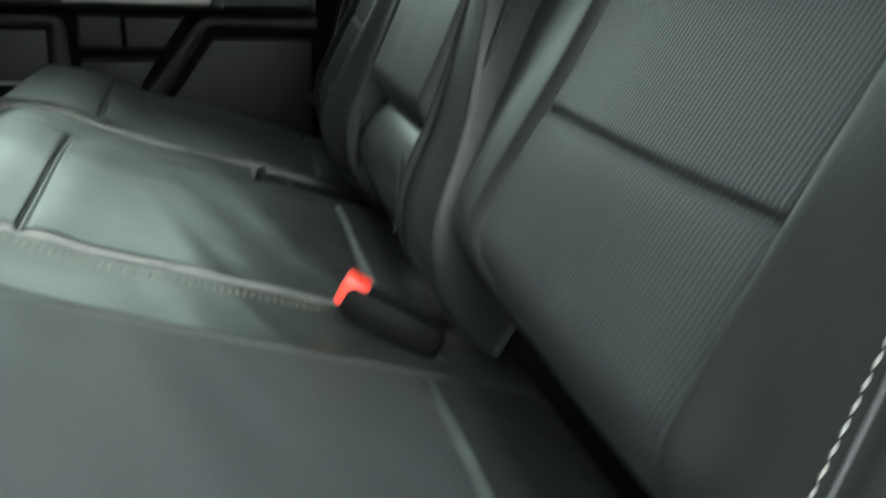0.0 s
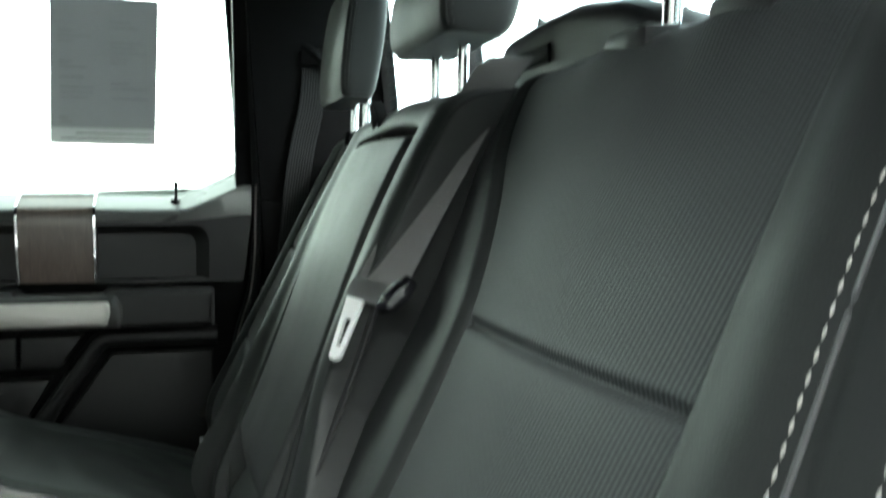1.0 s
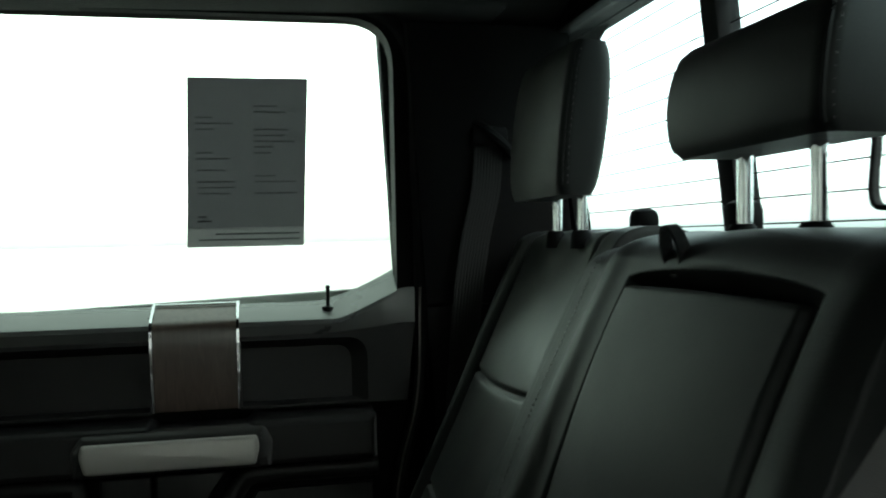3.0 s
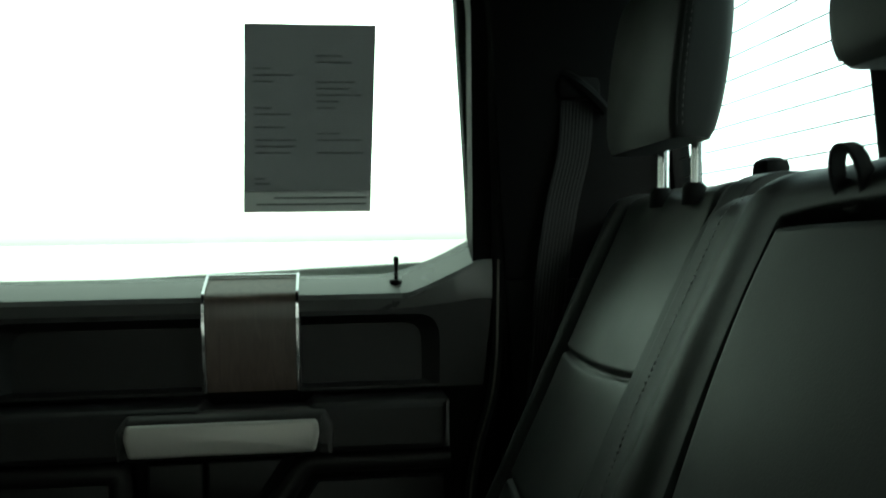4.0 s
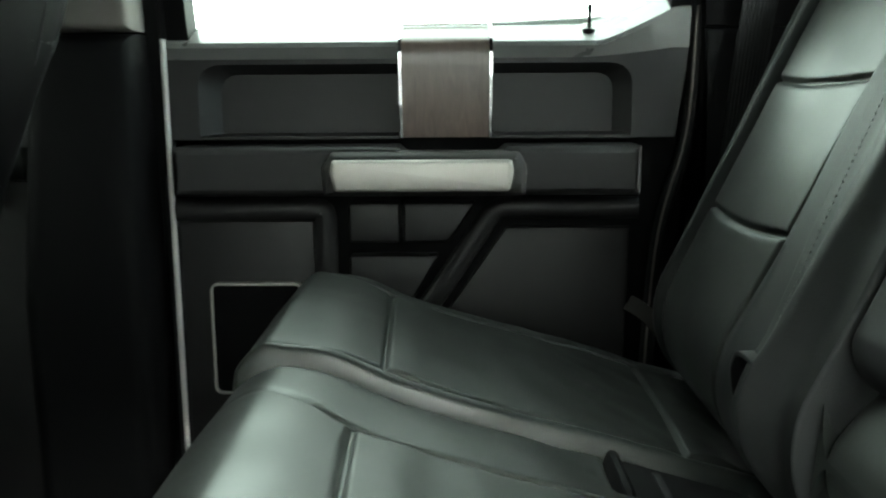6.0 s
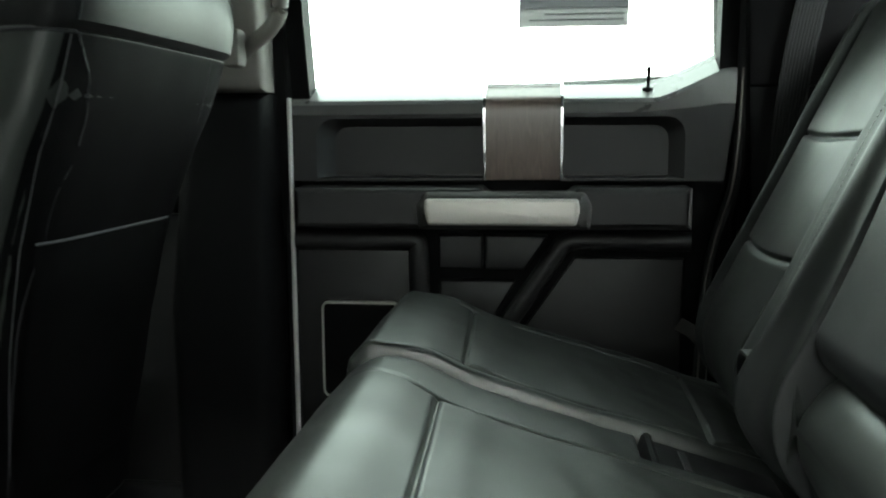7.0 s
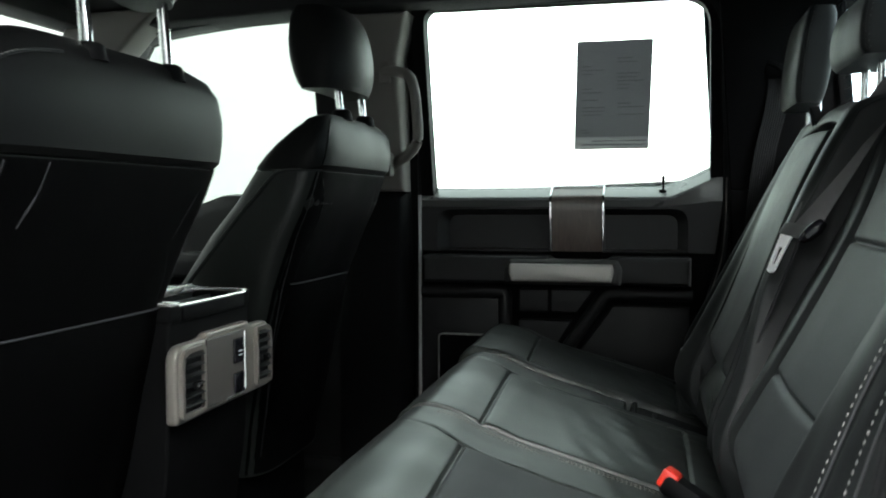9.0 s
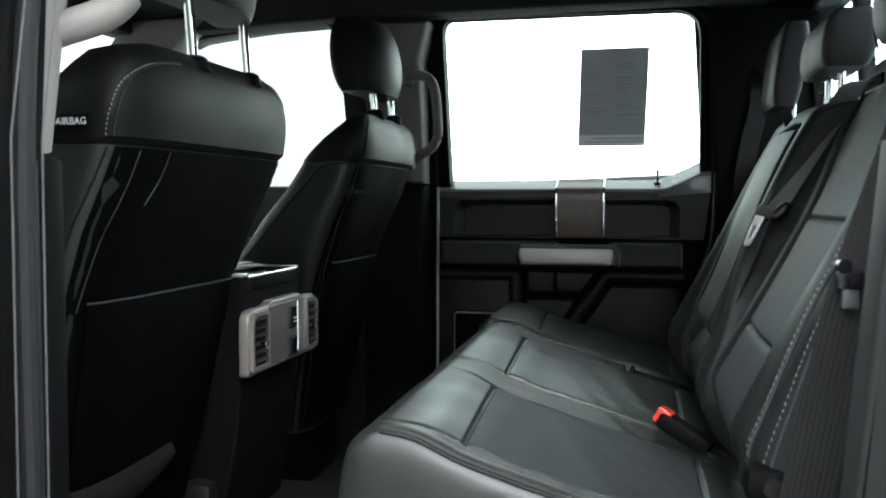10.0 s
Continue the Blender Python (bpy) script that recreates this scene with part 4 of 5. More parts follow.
def back_origin(depth):
    """Base line of a backrest pad whose panel lies depth above it."""
    return Vector((0.018, 0, 0.36)) - Vector(BACK_N) * depth


def cush_origin(depth):
    return Vector((-0.365, 0, 0.463)) - Vector(CUSH_N) * depth


def table(x, rows):
    """Straight lines between (x, y) rows."""
    if x <= rows[0][0]:
        return rows[0][1]
    for (x0, y0), (x1, y1) in zip(rows, rows[1:]):
        if x <= x1:
            return y0 + (y1 - y0) * (x - x0) / (x1 - x0)
    return rows[-1][1]


def split_shift(b):
    """The split between the backrests leans outwards as it rises."""
    return table(b, [(0.10, -0.045), (0.26, 0.005), (0.36, 0.035), (0.52, 0.050), (0.67, 0.050)])


def near_split(b):
    """How far the driver's-side split moves from its middle line as it rises."""
    return table(b, [(0.08, 0.060), (0.14, 0.045), (0.22, 0.020), (0.28, -0.004), (0.50, -0.010), (0.60, 0.002)])


def outer_backrest(bench, m, far):
    """An outboard backrest. m maps the driver's side's y to this side's."""
    y0, y1 = (0.185 if far else 0.158), 0.690
    p0, p1 = 0.305, 0.555       # where the panel's seams lie before they are bent

    def edges(b):
        if far:
            return table(b, [(0.0, 0.385), (0.22, 0.342), (0.38, 0.318), (0.60, 0.305)]), table(b, [(0.0, 0.575), (0.2, 0.582), (0.38, 0.565), (0.55, 0.555), (0.66, 0.56)])
        return table(b, [(0.0, 0.272), (0.10, 0.280), (0.20, 0.288), (0.33, 0.291), (0.44, 0.300), (0.56, 0.309), (0.66, 0.315)]), table(b, [(0.0, 0.40), (0.08, 0.43), (0.10, 0.52), (0.12, 0.543), (0.16, 0.549), (0.26, 0.542), (0.33, 0.548), (0.385, 0.557), (0.425, 0.578), (0.47, 0.608), (0.52, 0.650), (0.57, 0.676), (0.66, 0.680)])

    rough_edges = edges

    def edges(b):
        near = [rough_edges(min(0.66, max(0.0, b + k * (0.02 if far else 0.011)))) for k in (-2, -1, 0, 1, 2)]
        return sum(e[0] for e in near) / 5, sum(e[1] for e in near) / 5

    def bend(a, b):
        """From straight panel lines to the seams' true lines."""
        e0, e1 = edges(b)
        return table(a, [(y0, y0), (p0, e0), (p1, e1), (y1, y1)])

    def straight(y, b):
        e0, e1 = edges(b)
        return table(y, [(y0, y0), (e0, p0), (e1, p1), (y1, y1)])

    def welt(b):
        """Where the first stitched welt runs down the driver's-side bolster."""
        return table(b, [(0.10, 0.210), (0.26, 0.2235), (0.33, 0.226), (0.39, 0.230), (0.485, 0.237), (0.60, 0.244)])

    def relief(a, b):
        a = bend(m(a), b)
        e0, e1 = edges(b)
        out = 0.0
        if a < e0 and far:
            d = e0 - a
            out += 0.010 * smooth01(d / 0.018) - 0.040 * smooth01((d - 0.012) / 0.12) ** 1.2 + dent(d - 0.060, 0.003, 0.0035)
        elif a < e0:
            d = e0 - a
            out += 0.012 * smooth01(d / 0.014) - 0.010 * smooth01((d - 0.03) / 0.08) - 0.016 * (1 - smooth01((b - 0.05) / 0.25)) * smooth01(d / 0.04)
            for q in (welt(b), welt(b) - 0.031):
                out += dent(a - q + 0.008, 0.0022, 0.0016)
        elif a > e1:
            out += 0.020 * smooth01((a - e1) / 0.055) if far else 0.005 * smooth01((a - e1) / 0.012) - 0.014 * smooth01((a - e1 - 0.01) / 0.12)
        else:
            t = (a - e0) / (e1 - e0)
            out += 0.004 * math.sin(math.pi * t)
            for s in (0.219, 0.382):
                bow = (0.008 if far else 0.002) * math.sin(math.pi * t)
                out += dent(b - s + bow, 0.0034, 0.0056 if far else 0.0044)
                out += 0.0006 * math.exp(-((b - s + bow + 0.020) / 0.018) ** 2)
        out *= 1 - 0.5 * smooth01((b - 0.50) / 0.12)
        if not far and a < e0:
            out += 0.012 * smooth01((b - 0.18) / 0.34) * smooth01((e0 - a) / 0.055) * (1 - 0.6 * smooth01((b - 0.54) / 0.08))
        out += dent(a - e0, 0.0030 if far else 0.0020, 0.005 if far else 0.002) + dent(a - e1, 0.0032 if far else 0.0020, 0.007 if far else 0.0022)
        out += 0.0012 * noise.noise(Vector((a * 11, b * 7, 1.0)))
        # sockets of the head restraint
        for s in (0.41, 0.54):
            out += 0.006 * math.exp(-(((a - s) / 0.03) ** 2 + ((b - 0.585) / 0.03) ** 2))
        return out

    def mask(a, b):
        return p0 < m(a) < p1 and b < 0.600

    def warp(y, b):
        a = bend(m(y), b)
        y = m(a)
        if far:
            y += split_shift(b) * smooth01((a - 0.57) / 0.12)
            y += 0.30 * (b - 0.42) * min(1.0, max(0.0, (0.36 - a) / 0.17))
        else:
            y -= near_split(b) * smooth01((a - 0.60) / 0.08)
        return y
    a0, a1 = sorted((m(y0), m(y1)))
    e = (0.05, 0.010) if m(1) > m(0) else (0.008, 0.05)
    pad = Pad(back_origin(0.105), BACK_B, BACK_N, a0, a1, 0.622, 0.105 if far else 0.114, (*e, 0.10 if far else 0.055, 0.050), relief, mask, warp)
    pad.b0 = 0.02 if far else 0.082
    body = pad.build("backrest", LEATHER_SMOOTH, bench, LEATHER if far else PERFORATED, step=0.004, dense_a=(m(p0), m(p1)), dense_b=(0.219, 0.382))
    for o in body.children:
        o["label"] = "black leather backrest panel" if far else "finely ribbed black panel of the backrest"
    bs = [0.12 + 0.02 * k for k in range(22)]
    if far:
        lines = [("stitching", "dark stitching", DARK_THREAD, [edges(b)[0] - 0.060 for b in bs])]
    else:
        lines = [("stitching", "pale stitching", THREAD, [welt(b) + k for b in bs]) for k in (0.0, -0.031)]
        lines += [("piping", "raised piping beside the stitching", SEAM, [welt(b) + k for b in bs]) for k in (-0.0047, -0.0357)]
    for name, label, mat, at in lines:
        path = pad.path([(m(straight(y, b)), b) for y, b in zip(at, bs)], 0.0010 if name == "stitching" else 0.0002)
        bm = stitches(bmesh.new(), path, 0.0075, 0.0056, 0.0007) if name == "stitching" else tube(bmesh.new(), path, 0.0011, 8)
        part(name, bm, mat, body, label)
    if far:
        bm = bmesh.new()
        stitches(bm, pad.path([(m(0.672), b) for b in (0.12, 0.2, 0.4, 0.56)], 0.0008), 0.006, 0.004, 0.0006)
        part("stitching", bm, PIPING, body, "fine stitching")
    return pad


def centre_backrest(bench):
    y0, y1 = 0.692, 1.134

    def relief(a, b):
        out = 0.0
        arch = 0.508 + 0.020 * math.sqrt(max(0.0, 1 - ((a - 0.886) / 0.150) ** 2))
        inside = smooth01((a - 0.754) / 0.005) * smooth01((1.018 - a) / 0.005) * smooth01((arch - b) / 0.008)
        out -= 0.040 * inside
        out += 0.010 * math.exp(-((a - 0.888) / 0.11) ** 2) * math.exp(-((b - 0.565) / 0.025) ** 2)
        out += 0.005 * math.exp(-((a - 0.720) / 0.018) ** 2) + 0.006 * math.exp(-((a - 1.065) / 0.02) ** 2)
        out -= 0.040 * smooth01((b - 0.53) / 0.07)
        out -= 0.032 * (1 - smooth01((b - 0.08) / 0.42)) * (1 - smooth01((a - 1.03) / 0.06))
        out -= 0.022 * (1 - smooth01((b - 0.12) / 0.22)) * (1 - smooth01((a - 0.75) / 0.01))
        out -= 0.020 * smooth01((a - 1.045) / 0.06) * smooth01((b - 0.05) / 0.10)
        out -= 0.010 * smooth01((0.748 - a) / 0.045) * smooth01((b - 0.34) / 0.10)
        out += 0.0012 * noise.noise(Vector((a * 10, b * 7, 5.0)))
        return out

    def warp(y, b):
        return y + split_shift(b) * smooth01((y - 1.045) / 0.089) - near_split(b) * smooth01((0.745 - y) / 0.053)
    pad = Pad(back_origin(0.10), BACK_B, BACK_N, y0, y1, 0.612, 0.156, (0.008, 0.006, 0.10, 0.06), relief, None, warp)
    pad.b0 = 0.03
    body = pad.build("centre_backrest", LEATHER_SMOOTH, bench, step=0.005, dense_a=(0.757, 1.015), dense_b=(0.518,))
    bm = bmesh.new()
    stitches(bm, pad.path([(1.112, b) for b in (0.10, 0.2, 0.3, 0.4, 0.5, 0.57)], 0.0009), 0.006, 0.0042, 0.0007)
    part("stitching", bm, PIPING, body, "fine grey stitching")

    def arm_relief(a, b):
        t = (a - 0.758) / 0.256
        return 0.006 * math.sin(math.pi * min(1, max(0, t))) - 0.034 * (1 - smooth01(b / 0.34))
    arm = Pad(back_origin(0.02) + Vector(BACK_B) * 0.150, BACK_B, BACK_N, 0.757, 1.015, 0.368, 0.080, (0.010, 0.010, 0.03, 0.014), arm_relief)
    ab = arm.build("armrest", LEATHER_SMOOTH, bench, label="folded-up centre armrest in black leather", step=0.005)
    foot = prism(rounded([(0.095, 0.36), (0.060, 0.425), (0.062, 0.452), (0.090, 0.492), (0.16, 0.512), (0.17, 0.36)], [0.0, 0.02, 0.012, 0.020, 0.01, 0.0]), 0.766, 1.010, 0.018, 4)
    part("armrest_foot", foot, LEATHER, bench, "rounded leather ledge below the armrest", angle=60)
    p = [Vector((0.222 - 0.004 * math.cos(t), 0.952 + 0.014 * math.sin(t), 0.864 + 0.019 * math.cos(t))) for t in [i * 2 * math.pi / 28 for i in range(29)]]
    part("pull_strap", strap(p, 0.012, 0.003, (1, 0.25, 0.1)), DARK_WEBBING, ab, "black webbing pull loop")
    return pad


def cushion(bench, name, y0, y1, seam0, seam1, edge, welt=(), front=0.085, back=0.0, sunk=0.0, longer=0.0, rolls=(), notch=None, nose=-0.026, panel=None):
    """A seat cushion: front roll, cross seams and a panel between two long seams that spread over the nose."""
    FRONT, REAR = 0.115, 0.420

    def relief(a, b):
        t = (a - y0) / (y1 - y0)
        out = 0.006 + 0.006 * math.sin(math.pi * min(1, max(0, t)))
        spread = 0.030 * smooth01((FRONT - b) / 0.10)
        s0, s1 = seam0 - spread * 0.4, seam1 + spread
        inside = smooth01((a - seam0 + 0.002) / 0.010) * smooth01((seam1 + 0.002 - a) / 0.010)
        if inside:
            lean = 0.012 * ((a - seam0) / (seam1 - seam0) - 0.5)
            out += inside * (dent(b - FRONT + lean, 0.0032, 0.0048) + dent(b - REAR, 0.0030, 0.0052))
            out += inside * (0.0035 * math.exp(-((b - FRONT - 0.028) / 0.022) ** 2) + 0.004 * math.exp(-((b - REAR - 0.03) / 0.02) ** 2))
        out += (dent(a - s0, 0.0030, 0.0042) + dent(a - s1, 0.0030, 0.0042)) * (0.35 + 0.65 * smooth01((b - 0.02) / 0.08))
        out += 0.009 * math.exp(-((b - 0.070) / 0.045) ** 2)
        # soft creases in the leather
        out += 0.0020 * noise.noise(Vector((a * 12, b * 7, 3.0))) + 0.0024 * noise.noise(Vector((a * 9 + b * 22, b * 5, 7.0))) * smooth01((b - 0.16) / 0.1)
        out += 0.0012 * noise.noise(Vector((a * 30 + b * 26, b * 16 - a * 8, 2.0))) * smooth01((b - 0.22) / 0.12)
        for w in welt:
            out += dent(a - w, 0.0035, 0.006)
        for at, wide, high in rolls:
            out += high * math.exp(-((a - at) / wide) ** 2)
        if notch:
            out -= notch[2] * smooth01((a - notch[0]) / 0.012) * smooth01((b - notch[1]) / 0.014)
        return out

    def mask(a, b):
        return seam0 < a < seam1 and FRONT < b < REAR
    pad = Pad(cush_origin(0.17) + Vector(CUSH_B) * back, CUSH_B, CUSH_N, y0, y1, 0.54 - back + longer, 0.165 - sunk, (*edge, front, 0.03), relief, mask)
    pad.b0, pad.shear = nose, 0.42
    body = pad.build(name, LEATHER, bench, panel or LEATHER, step=0.004, dense_a=(seam0, seam1), dense_b=(FRONT, REAR))
    for o in body.children:
        o["label"] = "black leather seat panel"
    return pad, body


def headrest(bench, yc, w, z0, z1, x0, depth, gap, rnd=0.13, aside=0.0, seat_top=0.862, behind=0.0):
    """A padded head restraint on two chrome posts."""
    secs, corners = [], ([], [])
    n = 16
    for k in range(n + 1):
        t = k / n
        z = z0 + (z1 - z0) * t
        q = math.sin(math.pi * min(1, max(0, 0.02 + 0.96 * t))) ** rnd
        cx = x0 + depth / 2 + (z - z0) * 0.12
        hx = depth / 2 * q
        hy = w / 2 * (0.90 + 0.10 * q) * (0.95 + 0.09 * math.sin(math.pi * (0.15 + 0.6 * t)))
        loop = rounded([(cx - hx, yc - hy), (cx + hx * 0.9, yc - hy * 0.93), (cx + hx * 0.9, yc + hy * 0.93), (cx - hx, yc + hy)], [0.013, 0.02, 0.02, 0.013], 5)
        secs.append([(x + 0.007 * (1 - (abs(y - yc) / hy) ** 2) * (-1 if x < cx else 0), y, z + (0.020 * (abs(y - yc) / hy) ** 2.5 * max(0.0, 1 - 2.5 * t) if aside else 0.0)) for x, y in loop])
        if 0.06 < t < 0.94:
            for c, s in zip(corners, (-1, 1)):
                c.append((cx - hx + 0.0028, yc + s * (hy - 0.0036), z))
    hb = part("headrest", loft(secs), LEATHER_SMOOTH, bench, "black leather head restraint")
    for c in corners:
        part("seam_piping", tube(bmesh.new(), c, 0.0017, 6), LEATHER_SMOOTH, hb)
        part("stitching", stitches(bmesh.new(), [(x + 0.006, y + (0.0026 if aside else 0.0021) * (-1 if y < yc else 1), z) for x, y, z in c], 0.008, 0.0056, 0.0008 if aside else 0.0004), THREAD if aside else DARK_THREAD, hb)
    for s in (-1, 1):
        y = yc + aside + s * gap / 2
        xx = x0 + depth * 0.5 + behind
        part("post", tube(bmesh.new(), [(xx - 0.002, y, seat_top), (xx, y, z0 + 0.03)], 0.0062, 12), CHROME, hb, "chrome post")
        if aside:
            part("collar_plate", boxes((xx - 0.030, xx + 0.014, y - 0.016, y + 0.040, seat_top + 0.002, seat_top + 0.022), bevel=0.007), PLASTIC, hb, "flat black post guide")
        part("post_collar", tube(bmesh.new(), [(xx - 0.004, y, seat_top), (xx - 0.004, y, seat_top + 0.018), (xx - 0.004, y, seat_top + 0.022)], [0.013, 0.012, 0.009] if not aside else [0.019, 0.017, 0.012], 14), DARK_PLASTIC if not aside else PLASTIC, hb, "black post collar")
    return hb


wide = thing("rear_bench_seat", None, "wide rear bench part in black leather with two places", "car seat", "rear seats")
narrow = thing("rear_bench_seat", None, "single rear seat in black leather beside the closed door", "car seat", "rear seats")
outer_backrest(wide, lambda y: y, False)
outer_backrest(narrow, lambda y: 1.825 - y, True)
centre_backrest(wide)
near_cush, nb = cushion(wide, "seat_cushion", 0.222, 0.7235, 0.305, 0.600, (0.035, 0.008), (0.258,), 0.055, 0.012, 0.0, 0.020, ((0.27, 0.010, 0.003),), panel=PERFORATED)
mid_cush, mb = cushion(wide, "seat_cushion", 0.7245, 1.188, 0.732, 1.066, (0.010, 0.034), (), 0.07, notch=(1.088, 0.318, 0.060))
far_cush, fb = cushion(narrow, "seat_cushion", 1.198, 1.610, 1.238, 1.512, (0.020, 0.07), (), 0.040, 0.0, 0.006, 0.0, ((1.222, 0.008, 0.004),))
for pad, body, runs in ((near_cush, nb, ((0.692, 0.05, 0.50), (0.701, 0.05, 0.50))), (far_cush, fb, ((1.2035, 0.04, 0.50),)), (mid_cush, mb, ((1.176, 0.06, 0.32),))):
    for a, b0, b1 in runs:
        bm = stitches(bmesh.new(), pad.path([(a, b0), (a, b1)], 0.0009), 0.0062, 0.0044, 0.0008)
        part("stitching", bm, TAN_THREAD, body, "tan seam stitching")
bm = tube(bmesh.new(), near_cush.path([(0.251, 0.03), (0.251, 0.50)], 0.001, 0.01), 0.003, 8)
part("piping", bm, LEATHER_SMOOTH, nb)
for a in (0.264, 0.270):
    bm = stitches(bmesh.new(), near_cush.path([(a, 0.04), (a, 0.50)], 0.0009), 0.006, 0.0042, 0.0006)
    part("stitching", bm, TAN_THREAD, nb, "tan edge stitching")
headrest(wide, 0.483, 0.236, 0.917, 1.115, 0.262, 0.094, 0.118, 0.24, -0.034, 0.868)
headrest(wide, 0.917, 0.212, 0.940, 1.032, 0.246, 0.090, 0.095)
headrest(narrow, 1.362, 0.205, 0.924, 1.100, 0.234, 0.064, 0.09, behind=0.022)
# seat pan under the cushions
part("seat_base", boxes((-0.25, 0.20, 0.25, 1.19, 0.03, 0.30), bevel=0.02), DARK_PLASTIC, wide)
part("seat_base", boxes((-0.25, 0.20, 1.21, 1.60, 0.03, 0.30), bevel=0.02), DARK_PLASTIC, narrow)


# ---------------------------------------------------------------- belts and buckles
def buckle(name, label, at, direction, red=True):
    """A push-button buckle on a short stalk."""
    t = thing(name, None, label, "seat belt buckle")
    d = Vector(direction).normalized()
    s = Vector((0, 1, 0))
    s = (s - d * s.dot(d)).normalized()
    s = -s
    n = s.cross(d)
    if n.z < 0:
        s, n = -s, -n
    m = Matrix((s, d, n)).transposed().to_4x4()
    m.translation = Vector(at)
    bm = boxes((-0.0185, 0.0185, -0.090, 0.0, -0.0150, 0.0135), bevel=0.009)
    bm.transform(m)
    part("body", bm, DARK_PLASTIC, t)
    bm = boxes((-0.0155, 0.0155, -0.018, 0.005, -0.009, 0.0162), bevel=0.004)
    bm.transform(m)
    part("button", bm, RED if red else DARK_PLASTIC, t, "red push button" if red else "")
    part("stalk", strap([m @ Vector((0, -0.07, 0)), m @ Vector((0, -0.11, -0.01)), m @ Vector((0, -0.15, -0.03))], 0.026, 0.004, s), DARK_WEBBING, t)
    return t


buckle("seat_belt_buckle", "black seat belt buckle with red button lying on the cushion", (0.000, 0.668, 0.391), (-0.84, 0.28, 0.46))


def belt_receiver():
    """A black moulded receiver sunk between two cushions."""
    t = thing("seat_belt_buckle", None, "black belt receiver sunk between two cushions of the bench", "seat belt buckle")
    m = Matrix((CUSH_B, (0, 1, 0), CUSH_N)).transposed().to_4x4()
    m.translation = cush_origin(0.0)
    for name, b, mat in (("body", (0.340, 0.480, 1.100, 1.188, -0.08, -0.005), DARK_PLASTIC), ("lip", (0.330, 0.342, 1.100, 1.190, -0.08, 0.002), DARK_PLASTIC)):
        bm = boxes(b, bevel=0.006)
        bm.transform(m)
        part(name, bm, mat, t)
    bm = boxes((0.37, 0.378, 1.120, 1.172, -0.007, -0.0035), bevel=0.0005)
    bm.transform(m)
    part("slot", bm, RUBBER, t)


belt_receiver()


def centre_belt():
    t = thing("seat_belt", None, "grey centre seat belt with steel tongue hanging down the backrest", "seat belt")
    N = Vector(BACK_N)
    path = spline([(0.330, 0.744, 0.906), (0.303, 0.740, 0.905), (0.278, 0.730, 0.893), (0.245, 0.720, 0.845), (0.211, 0.712, 0.789), (0.160, 0.694, 0.705)], 8)
    path_end = (path[-2], path[-1])
    across = []
    for i in range(len(path)):
        f = smooth01((i / (len(path) - 1) - 0.05) / 0.5)
        d = path[min(i + 1, len(path) - 1)] - path[max(i - 1, 0)]
        across.append(d.cross(Vector((0, 0, 1)) * (1 - f) + (N + Vector((0, -0.75, 0))) * f))
    part("webbing", strap(path, 0.048, 0.0025, across), WEBBING, t)
    path = spline([(0.160, 0.690, 0.698), (0.140, 0.690, 0.640), (0.098, 0.688, 0.53), (0.075, 0.672, 0.45), (0.08, 0.66, 0.37)], 8)
    part("webbing", strap(path, 0.020, 0.003, (0.1, 1, 0)), DARK_WEBBING, t)
    # latch plate: a grip across the belt's end, a steel tongue below its inboard side, a black stop at the other
    D = (Vector(path_end[1]) - Vector(path_end[0])).normalized()
    S = D.cross(N + Vector((0, -0.6, 0))).normalized()
    if S.y < 0:
        S = -S
    m = Matrix((S, D, S.cross(D))).transposed().to_4x4()
    m.translation = Vector(path_end[1]) + N * 0.003
    bm = boxes((-0.024, 0.026, -0.008, 0.010, -0.004, 0.004), bevel=0.003)
    bm.transform(m)
    part("tongue_grip", bm, SATIN_DARK, t, "dark metal latch plate")
    bm = tube(bmesh.new(), [(-0.036, -0.016, 0.004), (-0.034, -0.006, 0.006), (-0.028, 0.006, 0.006), (-0.020, 0.012, 0.004)], [0.006, 0.009, 0.008, 0.005], 10)
    bm.transform(m)
    part("stop", bm, SCREEN, t, "glossy black stop")
    o = rounded([(0.005, 0.004), (0.024, 0.004), (0.021, 0.060), (0.009, 0.060)], [0.002, 0.002, 0.006, 0.006])
    i = rounded([(0.0108, 0.024), (0.0182, 0.024), (0.0170, 0.049), (0.0128, 0.049)], 0.0025)
    bm = ring(o, i, -0.0014, 0.0014)
    bm.transform(m @ Matrix.Rotation(radians(12), 4, 'Z') @ Matrix(((1, 0, 0, 0), (0, 0, 1, 0), (0, 1, 0, 0), (0, 0, 0, 1))))
    part("tongue", bm, STEEL, t, "bright steel tongue")
    g = thing("belt_guide", None, "black moulded belt guide on top of the rear bench", "belt guide")
    secs = []
    for y, f, top in ((0.528, 0.4, 0.884), (0.534, 0.9, 0.902), (0.545, 1, 0.914), (0.600, 1, 0.932), (0.660, 1, 0.942), (0.680, 1, 0.945), (0.750, 1, 0.945), (0.822, 1, 0.940), (0.838, 0.95, 0.935), (0.844, 0.7, 0.918)):
        out = rounded([(0.318, 0.85), (0.318, top - 0.010), (0.336, top), (0.41, top - 0.014), (0.41, 0.85)], [0.0, 0.010, 0.010, 0.010, 0.0], 4)
        secs.append([(0.364 + (x - 0.364) * f, y, z) for x, z in out])
    part("housing", loft(secs), PLASTIC, g, angle=40)
    part("slot", boxes((0.3145, 0.320, 0.715, 0.822, 0.898, 0.915), bevel=0.002), DARK_PLASTIC, g)


centre_belt()


